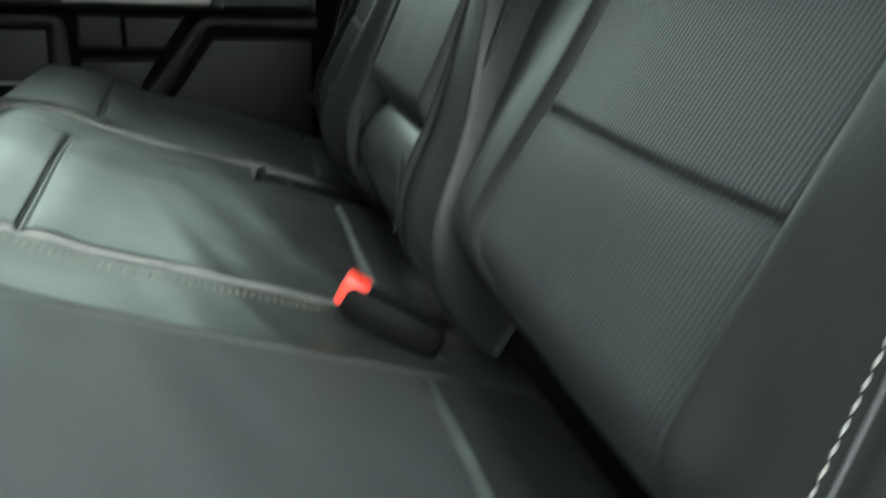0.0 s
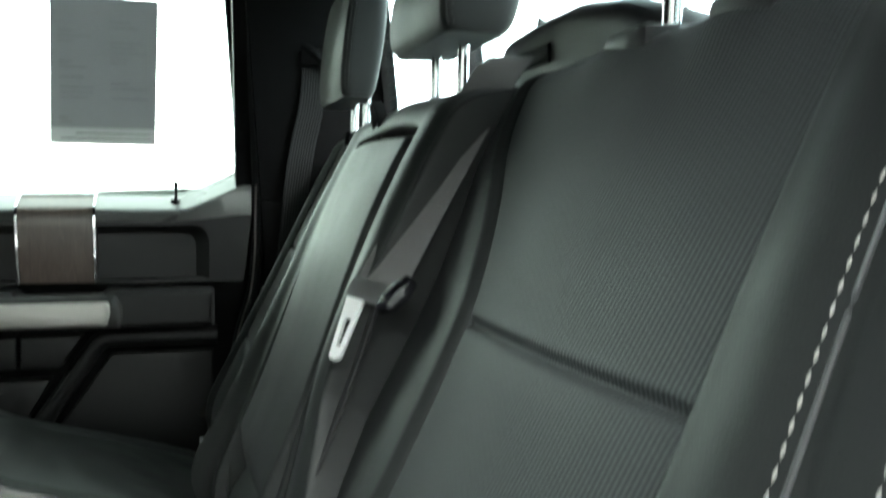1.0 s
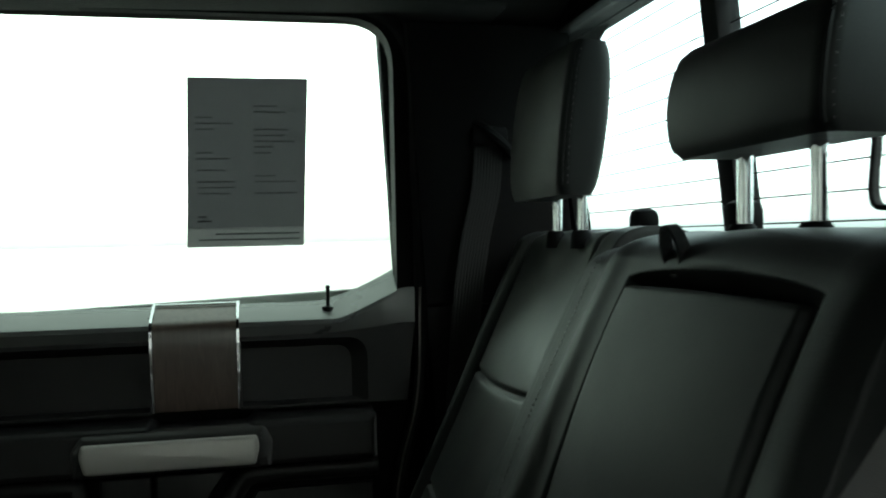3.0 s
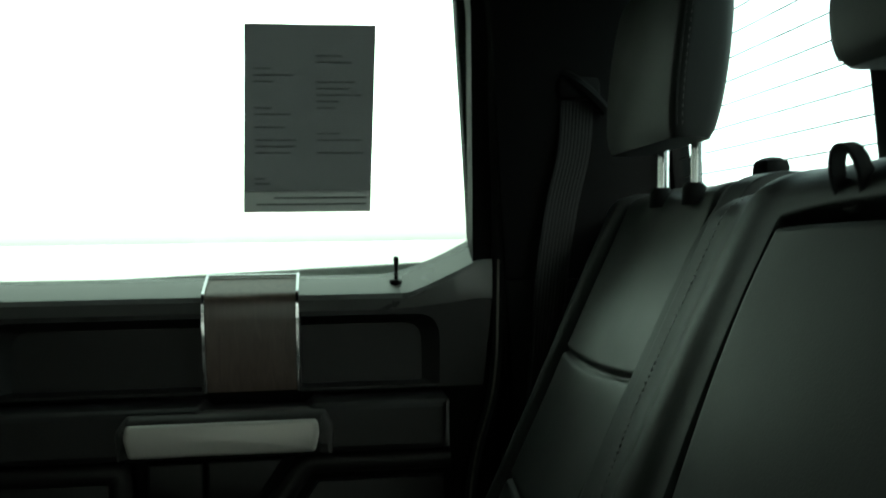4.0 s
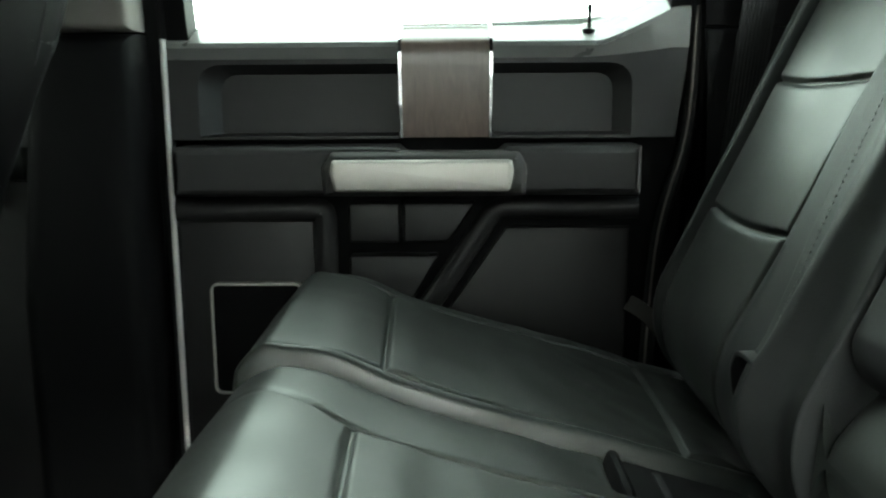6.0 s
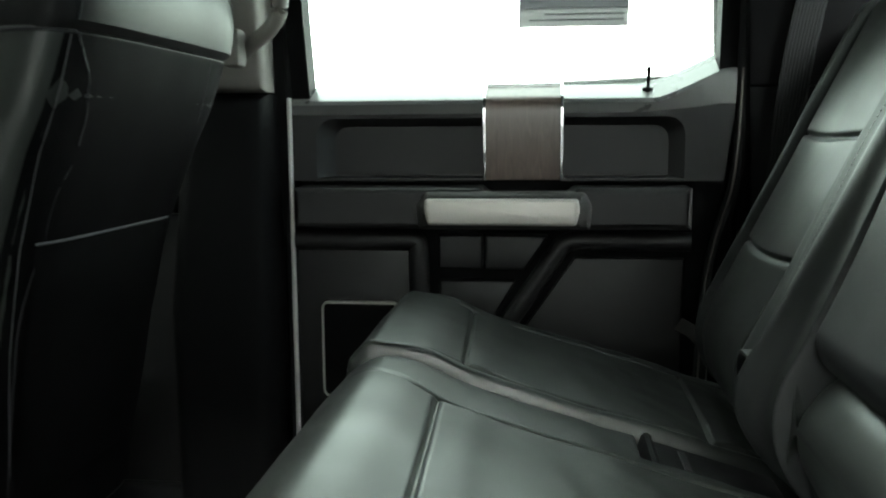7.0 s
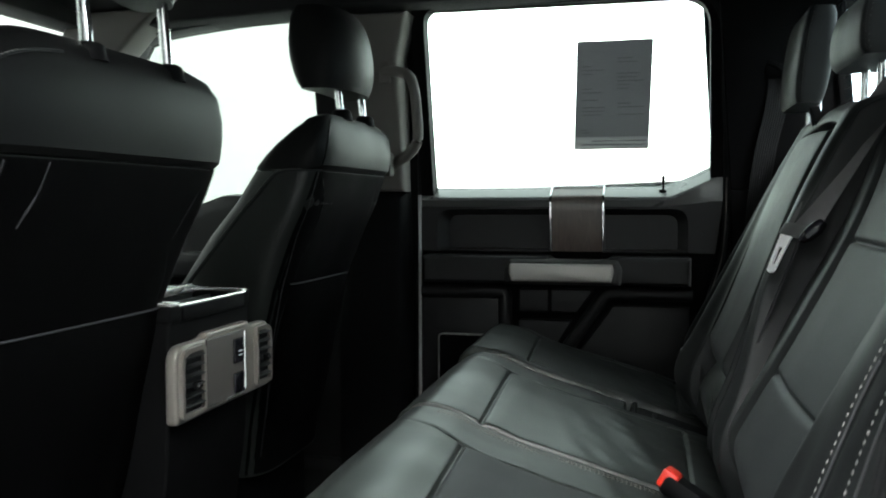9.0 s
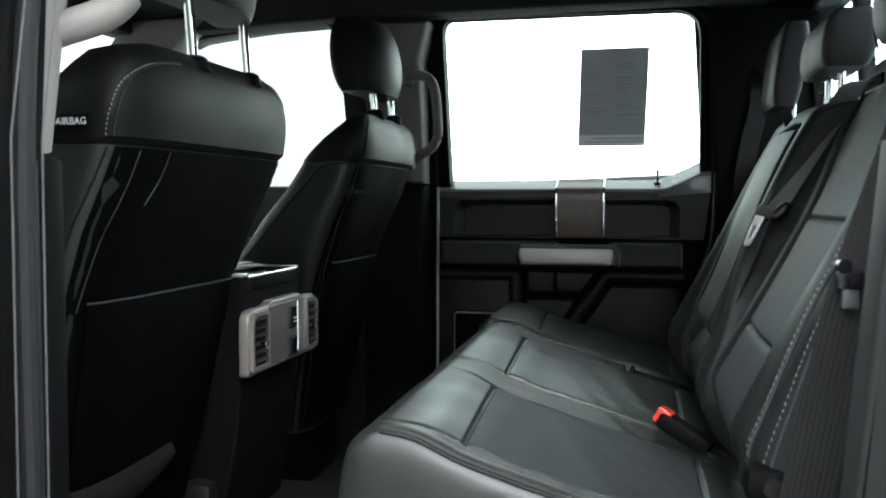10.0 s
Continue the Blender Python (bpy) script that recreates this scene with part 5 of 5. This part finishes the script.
def side_belt(name, label, path, guide, arm, latch=None):
    """A three-point belt: webbing from its upper guide down past the seat."""
    t = thing(name, None, label, "seat belt")
    part("webbing", strap(spline(path, 8), 0.047, 0.0025, (1, 0, 0.3), 9), DARK_WEBBING, t)
    x, y, z = guide
    part("upper_guide", boxes((x - 0.03, x + 0.03, y - 0.010, y + 0.010, z - 0.016, z + 0.016), bevel=0.008), DARK_PLASTIC, t, "black pivoting upper guide")
    part("guide_arm", tube(bmesh.new(), spline(arm, 4), 0.009), DARK_PLASTIC, t)
    if latch:
        x, y, z = latch
        g = part("tongue_grip", boxes((x - 0.010, x + 0.014, y - 0.008, y + 0.006, z - 0.008, z + 0.010), bevel=0.005), SCREEN, t, "glossy black latch grip")
        part("stop_button", tube(bmesh.new(), [(x - 0.004, y - 0.010, z + 0.014), (x - 0.004, y + 0.004, z + 0.014)], 0.006, 14), SCREEN, t)
        part("tongue", boxes((x - 0.005, x + 0.009, y - 0.006, y - 0.003, z - 0.024, z - 0.007), bevel=0.002), SATIN_DARK, g, "dull steel tongue")
    return t


side_belt("seat_belt", "black belt hanging at the pillar beside the closed door",
          [(0.262, 1.652, 1.030), (0.256, 1.655, 0.95), (0.240, 1.665, 0.87), (0.225, 1.675, 0.75), (0.205, 1.680, 0.50), (0.19, 1.682, 0.30)],
          (0.262, 1.650, 1.036), [(0.300, 1.645, 1.004), (0.276, 1.642, 1.028), (0.252, 1.645, 1.048), (0.236, 1.655, 1.058)])
side_belt("seat_belt", "black ribbed belt hanging in the open doorway beside the bench",
          [(0.262, 0.142, 1.00), (0.210, 0.135, 0.82), (0.160, 0.130, 0.66), (0.138, 0.130, 0.56), (0.119, 0.130, 0.45), (0.106, 0.135, 0.36)],
          (0.265, 0.148, 1.018), [(0.265, 0.15, 1.02), (0.245, 0.15, 1.040), (0.225, 0.145, 1.056)], (0.146, 0.124, 0.652))


def belt_anchor():
    t = thing("belt_anchor", None, "black moulded belt anchor cover at the cushion's outer end", "belt anchor")
    part("cover", boxes((0.068, 0.122, 0.165, 0.225, 0.428, 0.466), bevel=0.014), DARK_PLASTIC, t)
    part("bolt_cap", tube(bmesh.new(), [(0.095, 0.160, 0.448), (0.095, 0.168, 0.448)], 0.010, 14), PLASTIC, t)


belt_anchor()


def hinge_cover():
    """A black hooked cover at the split between the backrests."""
    t = thing("hinge_cover", None, "black hooked hinge cover between the rear backrests", "cover")
    path = spline([(0.046, 1.058, 0.482), (0.044, 1.078, 0.488), (0.044, 1.104, 0.485), (0.046, 1.122, 0.468), (0.050, 1.126, 0.445), (0.054, 1.126, 0.420)], 6)
    part("hook", strap(path, 0.020, 0.004, (1, 0, 0)), PLASTIC, t)
    part("plate", boxes((0.056, 0.080, 1.062, 1.122, 0.420, 0.480), bevel=0.008), DARK_PLASTIC, t)
    w = thing("belt_end", None, "brownish belt webbing end in the rear corner of the bench", "seat belt")
    part("webbing", strap(spline([(0.052, 1.606, 0.402), (0.072, 1.585, 0.392), (0.090, 1.560, 0.372), (0.100, 1.550, 0.355)], 6), 0.022, 0.003, (1, 0, 1)), FLAP, w)


hinge_cover()


def tether_strap():
    t = thing("tether_strap", None, "black tether loop behind the centre head restraint", "strap")
    path = spline([(0.374, 0.862, 0.965), (0.366, 0.846, 0.938), (0.362, 0.848, 0.915), (0.366, 0.858, 0.897), (0.362, 0.880, 0.893), (0.362, 0.905, 0.900), (0.366, 0.906, 0.95)], 8)
    part("loop", strap(path, 0.012, 0.004, (0.9, 0.45, 0)), DARK_WEBBING, t)


tether_strap()
for y in (1.305, 1.085):
    t = thing("seat_latch", None, "small black latch knob on top of the rear bench", "latch", "bench latches")
    part("knob", boxes((0.345, 0.375, y - 0.018, y + 0.018, 0.876, 0.908), bevel=0.010), DARK_PLASTIC, t)


# ---------------------------------------------------------------- front seats and console
def front_seat(yc, dx, up, out, slim, ahead, label):
    """A front seat seen from behind: tall backrest with a proud upper cap, pocket, headrest on posts."""
    t = thing("front_seat", None, label, "car seat", "front seats")
    levels = [(0.20, -1.12, -0.755, 0.195), (0.30, -1.08, -0.742, 0.208), (0.45, -1.01, -0.718, 0.222), (0.58, -0.93, -0.686, 0.236), (0.68, -0.855, -0.650, 0.247), (0.74, -0.80, -0.622, 0.250), (0.775, -0.77, -0.607, 0.250)]
    cap = [(0.777, -0.771, -0.605, 0.250), (0.785, -0.768, -0.597, 0.253), (0.82, -0.738, -0.590, 0.252), (0.86, -0.700, -0.589, 0.246), (0.895, -0.664, -0.592, 0.230), (0.915, -0.652, -0.600, 0.208), (0.927, -0.642, -0.612, 0.170)]
    top = 0.801 if out > 0 else 0.791       # where the cap begins
    levels[-1] = (top, -0.757, -0.603, 0.250)
    cap[:3] = [(top + 0.002, -0.757, -0.603, 0.250), (top + 0.010, -0.752, -0.594, 0.253), (0.83, -0.735, -0.590, 0.252)]
    if out > 0:                 # a lower, rounder top
        cap[3:] = [(0.855, -0.708, -0.589, 0.247), (0.880, -0.676, -0.592, 0.234), (0.899, -0.655, -0.600, 0.212), (0.910, -0.640, -0.612, 0.172)]
    levels, cap = [[(z, a + ahead * smooth01((z - 0.4) / 0.25), b, w * slim) for z, a, b, w in rows] for rows in (levels, cap)]

    def secs(rows):
        return [superloop((a + b) / 2 + dx, yc, (b - a) / 2, w, z, 48, 5.0) for z, a, b, w in rows]
    part("backrest", loft(secs(levels)), LEATHER, t, "black leather backrest side")
    c = part("upper_cap", loft(secs(cap)), SHADED_LEATHER, t, "smooth leather upper backrest cover")
    rows_z = levels + cap

    def rear(u, z, lift=0.0):
        """A point on the back of the seat: u from -1 to 1 across it."""
        for (z0, a0, b0, w0), (z1, a1, b1, w1) in zip(rows_z, rows_z[1:]):
            if z <= z1:
                break
        f = (z - z0) / max(1e-6, z1 - z0)
        a, c, w = a0 + (a1 - a0) * f, b0 + (b1 - b0) * f, w0 + (w1 - w0) * f
        x = (a + c) / 2 + (c - a) / 2 * (1 - min(0.999, abs(u)) ** 5) ** 0.2
        return Vector((x + dx + lift, yc + u * w, z))

    def run(name, uz, mat, label, r=0.0016, dashed=False):
        path = [rear(u, z, 0.0012) for u, z in spline2(uz)]
        bm = stitches(bmesh.new(), path, 0.0062, 0.0046, r) if dashed else tube(bmesh.new(), path, r, 6)
        return part(name, bm, mat, t, label)
    def flank(k, z, lift=0.001):
        """A point on the seat's inboard side: k from -1 at the front to 1 at the back."""
        for (z0, a0, b0, w0), (z1, a1, b1, w1) in zip(rows_z, rows_z[1:]):
            if z <= z1:
                break
        f = (z - z0) / max(1e-6, z1 - z0)
        a, e, w = a0 + (a1 - a0) * f, b0 + (b1 - b0) * f, w0 + (w1 - w0) * f
        return Vector(((a + e) / 2 + (e - a) / 2 * k + dx, yc - out * (w * (1 - min(0.999, abs(k)) ** 5) ** 0.2 + lift), z))

    def sheet(us, zs, lift):
        """A thin cover over the seat's back."""
        bm = bmesh.new()
        grid = [[bm.verts.new(rear(u, z, lift(u, j / (len(zs) - 1)))) for u in us] for j, z in enumerate(zs)]
        for r0, r1 in zip(grid, grid[1:]):
            for k in range(len(us) - 1):
                bm.faces.new((r0[k], r0[k + 1], r1[k + 1], r1[k]))
        bmesh.ops.solidify(bm, geom=bm.faces[:], thickness=0.003)
        return bm
    o = out
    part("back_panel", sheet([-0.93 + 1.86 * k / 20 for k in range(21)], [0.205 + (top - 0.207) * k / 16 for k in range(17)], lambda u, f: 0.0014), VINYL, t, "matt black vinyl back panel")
    def along(x, z):
        """The place along the flank of a point at length x."""
        for (z0, a0, b0, w0), (z1, a1, b1, w1) in zip(rows_z, rows_z[1:]):
            if z <= z1:
                break
        f = (z - z0) / max(1e-6, z1 - z0)
        a, e = a0 + (a1 - a0) * f, b0 + (b1 - b0) * f
        return 2 * (x - a) / (e - a) - 1
    for line in ([(-0.612, top), (-0.624, 0.745), (-0.652, 0.68), (-0.684, 0.60), (-0.722, 0.48), (-0.745, 0.36), (-0.765, 0.24)],
                 [(-0.613, top), (-0.650, top), (-0.676, top - 0.002), (-0.695, top - 0.011), (-0.729, 0.752), (-0.775, 0.704), (-0.831, 0.639), (-0.880, 0.585), (-0.93, 0.52)]):
        path = [flank(along(x, z), z, -0.0002) for x, z in spline2(line)]
        part("seam_groove", tube(bmesh.new(), path, 0.0020, 6), RUBBER, t, "dark seam")
        if line[1][1] != 0.745:
            part("seam_edge", tube(bmesh.new(), [p + Vector((-0.0036, 0, 0.0024)) for p in path], 0.0016, 6), SEAM, t, "fine grey seam edge")
    run("seam_piping", [(0.955 * o, top - 0.003), (0.965 * o, 0.66), (0.97 * o, 0.50), (0.97 * o, 0.32)], LEATHER_SMOOTH, "black seam piping", 0.0022)
    run("seam_piping", [(0.79 * o, top - 0.005), (0.81 * o, 0.72), (0.85 * o, 0.65), (0.87 * o, 0.575)], SEAM, "fine grey seam", 0.0009)
    run("seam_piping", [(0.56 * o, top - 0.005), (0.575 * o, 0.755), (0.63 * o, 0.715)], SEAM, "fine grey seam", 0.0009)
    run("seam_piping", [(-0.90 * o, top - 0.003), (-0.88 * o, 0.70), (-0.86 * o, 0.60), (-0.84 * o, 0.48), (-0.80 * o, 0.32)], SEAM, "fine grey seam", 0.0009)
    side = [(0.972, top + 0.010), (0.975, top + 0.020), (0.975, 0.84), (0.972, 0.86), (0.955, 0.875), (0.90, 0.889), (0.78, 0.900), (0.60, 0.906)]
    u0, u1 = (-0.84, 0.84) if out < 0 else (-0.80, 0.62)
    us = [u0 + (u1 - u0) * k / 16 for k in range(17)]
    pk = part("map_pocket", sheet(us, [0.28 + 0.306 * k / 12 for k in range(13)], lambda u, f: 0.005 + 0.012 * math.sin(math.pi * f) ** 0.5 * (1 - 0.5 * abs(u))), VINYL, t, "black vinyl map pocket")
    path = [rear(u, 0.586, 0.006) for u in us]
    part("pocket_hem", tube(bmesh.new(), path, 0.0016, 6), SEAM, pk, "grey piped pocket hem")
    bm = stitches(bmesh.new(), [rear(u * out, z, 0.0014) for u, z in spline2(side)], 0.0062, 0.0046, 0.0008)
    part("stitching", bm, THREAD if out < 0 else DARK_THREAD, c, "pale stitching")
    bm = tube(bmesh.new(), [rear((u - 0.020) * out, z, 0.0006) for u, z in spline2(side)], 0.0018, 6)
    part("seam_piping", bm, LEATHER_SMOOTH, c)
    if out > 0:
        bm = tube(bmesh.new(), [rear(-0.90 * out, z, 0.0006) for z in (0.812, 0.83, 0.85, 0.87, 0.888, 0.902)], 0.0020, 6)
        part("seam_piping", bm, LEATHER_SMOOTH, c)
    if out < 0:
        # sagging lower flap under the pocket
        bm = bmesh.new()
        rows = []
        for k in range(15):
            u = -0.93 + 1.05 * k / 14
            top = 0.325 + 0.012 * k / 14
            deep = 0.006 + 0.050 * max(0.0, 1 - ((u + 0.30) / 0.66) ** 2)
            rows.append([bm.verts.new(rear(u, top - deep * q / 4, 0.022 + 0.010 * math.sin(math.pi * q / 4))) for q in range(5)])
        for r0, r1 in zip(rows, rows[1:]):
            for q in range(4):
                bm.faces.new((r0[q], r0[q + 1], r1[q + 1], r1[q]))
        bmesh.ops.solidify(bm, geom=bm.faces[:], thickness=0.003)
        part("lower_flap", bm, FLAP, t, "brown-grey sagging lower flap")
        part("track_cover", boxes((-0.775 + dx, -0.715 + dx, yc + 0.155, yc + 0.200, 0.10, 0.225), bevel=0.018), PLASTIC, t, "rounded black seat track cover")
    # headrest
    hx, hy, gap = (-0.632, yc + 0.010, 0.072) if out > 0 else (-0.668, yc + 0.018, 0.087)
    rows = []
    for k in range(15):
        f = k / 14
        z = 0.966 + up + 0.164 * f
        r = math.sin(math.pi * (0.06 + 0.88 * f)) ** 0.26
        rows.append([(x - 0.03 * (abs(y - hy) / 0.14) ** 2, y, zz) for x, y, zz in superloop(hx - 0.01 - 0.02 * f, hy, 0.062 * r, (0.132 if out > 0 else 0.150) * (0.82 + 0.18 * r) * (1 - 0.10 * f), z, 40, 3.4)])
    h = part("headrest", loft(rows), SHADED_LEATHER, t, "rounded black leather head restraint")
    for s in (-1, 1):
        part("post", tube(bmesh.new(), [(hx + 0.012, hy + s * gap, 0.89), (hx, hy + s * gap, 1.0 + up)], 0.0074, 12), CHROME, h, "chrome post")
        part("post_collar", tube(bmesh.new(), [(hx + 0.012, hy + s * gap, 0.905), (hx + 0.011, hy + s * gap, 0.924), (hx + 0.011, hy + s * gap, 0.928)], [0.022, 0.018, 0.012], 14), DARK_PLASTIC, h)
    # cushion and track
    rows = [superloop(-1.20 + dx, yc, 0.27 * f, 0.25 * f, z, 40, 5.0) for z, f in ((0.22, 0.95), (0.26, 1), (0.36, 1), (0.40, 0.96), (0.41, 0.85))]
    part("seat_cushion", loft(rows), LEATHER, t)
    part("seat_base", boxes((-1.40 + dx, -0.80 + dx, yc - 0.19, yc + 0.19, 0.03, 0.24), bevel=0.03), DARK_PLASTIC, t)
    return t


front_seat(1.266, 0.0, 0.0, 1, 0.91, 0.005, "black leather front passenger seat with a map pocket")
driver = front_seat(0.513, -0.045, 0.046, -1, 1.07, -0.045, "black leather driver's seat with a map pocket and stitched cap")


def airbag_tag():
    """Small sewn tag on the outer side of the driver's backrest."""
    tag = boxes((-0.026, 0.026, -0.0010, 0.0010, -0.009, 0.009), bevel=0.0004)
    place = Matrix.Translation((-0.711, 0.2395, 0.818)) @ Matrix.Rotation(radians(-1), 4, 'Z')
    tag.transform(place)
    ob = part("airbag_tag", tag, DARK_PLASTIC, driver, "black sewn tag with white lettering")
    fx = bpy.data.curves.new("lettering", 'FONT')
    fx.body, fx.size, fx.extrude, fx.align_x, fx.align_y = "AIRBAG", 0.0125, 0.0002, 'CENTER', 'CENTER'
    tmp = new("lettering", fx)
    me = bpy.data.meshes.new_from_object(tmp.evaluated_get(bpy.context.evaluated_depsgraph_get()))
    bpy.data.objects.remove(tmp)
    me.transform(place @ Matrix.Translation((0, -0.0016, 0)) @ Matrix.Rotation(radians(90), 4, 'X'))
    me.materials.clear()
    me.materials.append(LABEL_WHITE)
    w = new("lettering", me)
    w.parent = ob


airbag_tag()


def console():
    t = thing("centre_console", None, "black centre console with silver air vent panel at its back", "console")
    X = -0.70
    Y0, Y1 = 0.702, 0.966        # its sides
    body = rounded([(-1.45, 0.10), (X - 0.060, 0.10), (X - 0.020, 0.33), (X - 0.012, 0.568), (-1.45, 0.568)], [0.0, 0.03, 0.05, 0.004, 0.0])
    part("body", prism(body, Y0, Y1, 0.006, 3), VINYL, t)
    # open tray at the back: low side walls with flat bright tops, a thin lip behind, the lid ahead
    for a, b in ((Y0, Y0 + 0.034), (Y1 - 0.030, Y1)):
        part("tray_wall", boxes((-1.43, X - 0.010, a, b, 0.562, 0.588), bevel=0.003), VINYL, t)
        part("tray_trim", boxes((-1.40, X - 0.011, a + 0.002, b - 0.004, 0.586, 0.5925), bevel=0.003), TRAY_SILVER, t, "flat silver trim rail")
    part("tray_lip", boxes((X - 0.016, X - 0.006, Y0 + 0.030, Y1 - 0.028, 0.562, 0.585), bevel=0.003), VINYL, t)
    part("tray_trim", tube(bmesh.new(), [(X - 0.011, Y0 + 0.024, 0.5865), (X - 0.011, Y1 - 0.020, 0.5865)], 0.0028, 8), TRAY_SILVER, t, "thin silver lip")
    part("tray_divider", boxes((-0.775, -0.769, Y0 + 0.036, Y1 - 0.032, 0.566, 0.582), bevel=0.002), PLASTIC, t)
    part("lid", boxes((-1.35, -0.800, Y0 + 0.036, Y1 - 0.034, 0.566, 0.596), bevel=0.008), LEATHER_SMOOTH, t)
    part("lid_trim", boxes((-0.808, -0.792, Y0 + 0.044, Y1 - 0.042, 0.586, 0.600), bevel=0.003), TRAY_SILVER, t, "bright front edge of the lid")

    def yz(poly, x0, x1, bevel=0.0):
        bm = prism(poly, -x1, -x0, bevel, 3)
        bm.transform(Matrix.Rotation(radians(90), 4, 'Z'))
        return bm

    def yz_ring(o, i, x0, x1):
        bm = ring(o, i, -x1, -x0)
        bm.transform(Matrix.Rotation(radians(90), 4, 'Z'))
        return bm
    # vent panel: one silver moulding with a raised middle, a louvred opening at each end, and a sunk plate of sockets
    y0, y1, z0, z1 = 0.686, 1.012, 0.412, 0.530
    o = rounded([(y0, z0), (y1, z0), (y1, z1), (0.936, z1), (0.926, z1 + 0.008), (0.786, z1 + 0.008), (0.776, z1), (y0, z1)], [0.008, 0.012, 0.026, 0.004, 0.004, 0.004, 0.004, 0.030])
    pl = part("vent_panel", yz(o, X - 0.013, X + 0.006, 0.005), VENT_SILVER, t, "satin silver vent panel")
    for a, b, corner in ((0.700, 0.758, (0.006, 0.006, 0.006, 0.022)), (0.952, 1.000, (0.006, 0.006, 0.020, 0.006))):
        out = [(a - 0.007, z0 + 0.008), (b + 0.007, z0 + 0.008), (b + 0.007, z1 - 0.006), (a - 0.007, z1 - 0.006)]
        hole = [(a, z0 + 0.015), (b, z0 + 0.015), (b, z1 - 0.013), (a, z1 - 0.013)]
        inner = rounded(hole, corner)
        part("vent_rim", yz_ring(rounded(out, [c + 0.004 for c in corner]), inner, X + 0.002, X + 0.013), VENT_SILVER, pl)
        part("vent_well", yz(inner, X + 0.0062, X + 0.0075), RUBBER, pl, "dark vent opening")
        for k in range(6):
            z = z0 + 0.026 + k * 0.0148
            bm = boxes((-0.0055, 0.0055, a + 0.001, b - 0.001, -0.0013, 0.0013), bevel=0.0008)
            bm.transform(Matrix.Translation((X + 0.010, 0, z)) @ Matrix.Rotation(radians(22), 4, 'Y'))
            part("louvre", bm, PLASTIC, pl)
        mid = (a + b) / 2
        kb = part("vent_knob", boxes((X + 0.012, X + 0.021, mid - 0.009, mid + 0.009, 0.461, 0.473), bevel=0.003), DARK_PLASTIC, pl)
        part("knob_face", boxes((X + 0.0205, X + 0.0225, mid - 0.006, mid + 0.006, 0.463, 0.471), bevel=0.0008), CHROME, kb, "bright knob face")
    plate = rounded([(0.775, z0 + 0.008), (0.906, z0 + 0.008), (0.906, z1 - 0.002), (0.775, z1 - 0.002)], 0.004)
    part("socket_field", yz(plate, X + 0.003, X + 0.0085, 0.002), SOCKET_GREY, pl, "grey socket field")
    for z, h in ((0.474, 0.042), (0.424, 0.034)):
        sk = part("socket", boxes((X + 0.005, X + 0.0125, 0.862, 0.896, z, z + h), bevel=0.003), SCREEN, pl, "dark socket cover")
        if h > 0.04:
            for q in (0.012, 0.019):
                part("icon", boxes((X + 0.0122, X + 0.0130, 0.874, 0.888, z + q, z + q + 0.0022)), LABEL_WHITE, sk, "small pale icon bar")
    # bright line that runs down beside the sockets and along below them
    run = spline([(X + 0.0095, 0.9035, z1 - 0.006), (X + 0.0095, 0.9035, 0.47), (X + 0.0095, 0.9035, z0 + 0.022), (X + 0.0095, 0.898, z0 + 0.011), (X + 0.0095, 0.88, z0 + 0.009), (X + 0.0095, 0.835, z0 + 0.009)], 6)
    part("chrome_edge", tube(bmesh.new(), run, 0.0022, 8), CHROME, pl, "thin chrome line")


console()

# ---------------------------------------------------------------- unseen walls, added to block and bounce daylight
def daylight_blockers():
    for name, b in (("wall_yard_side", (-14, 14, -3.2, -2.9, -0.62, 3.0)), ("wall_yard_front", (-4.6, -4.3, -2.9, 12, -0.62, 6.5))):
        tagged(part(name, boxes(b), BLOCKER_GREY, None), "unseen grey wall added to shape the daylight", "wall", kind="structure")


daylight_blockers()
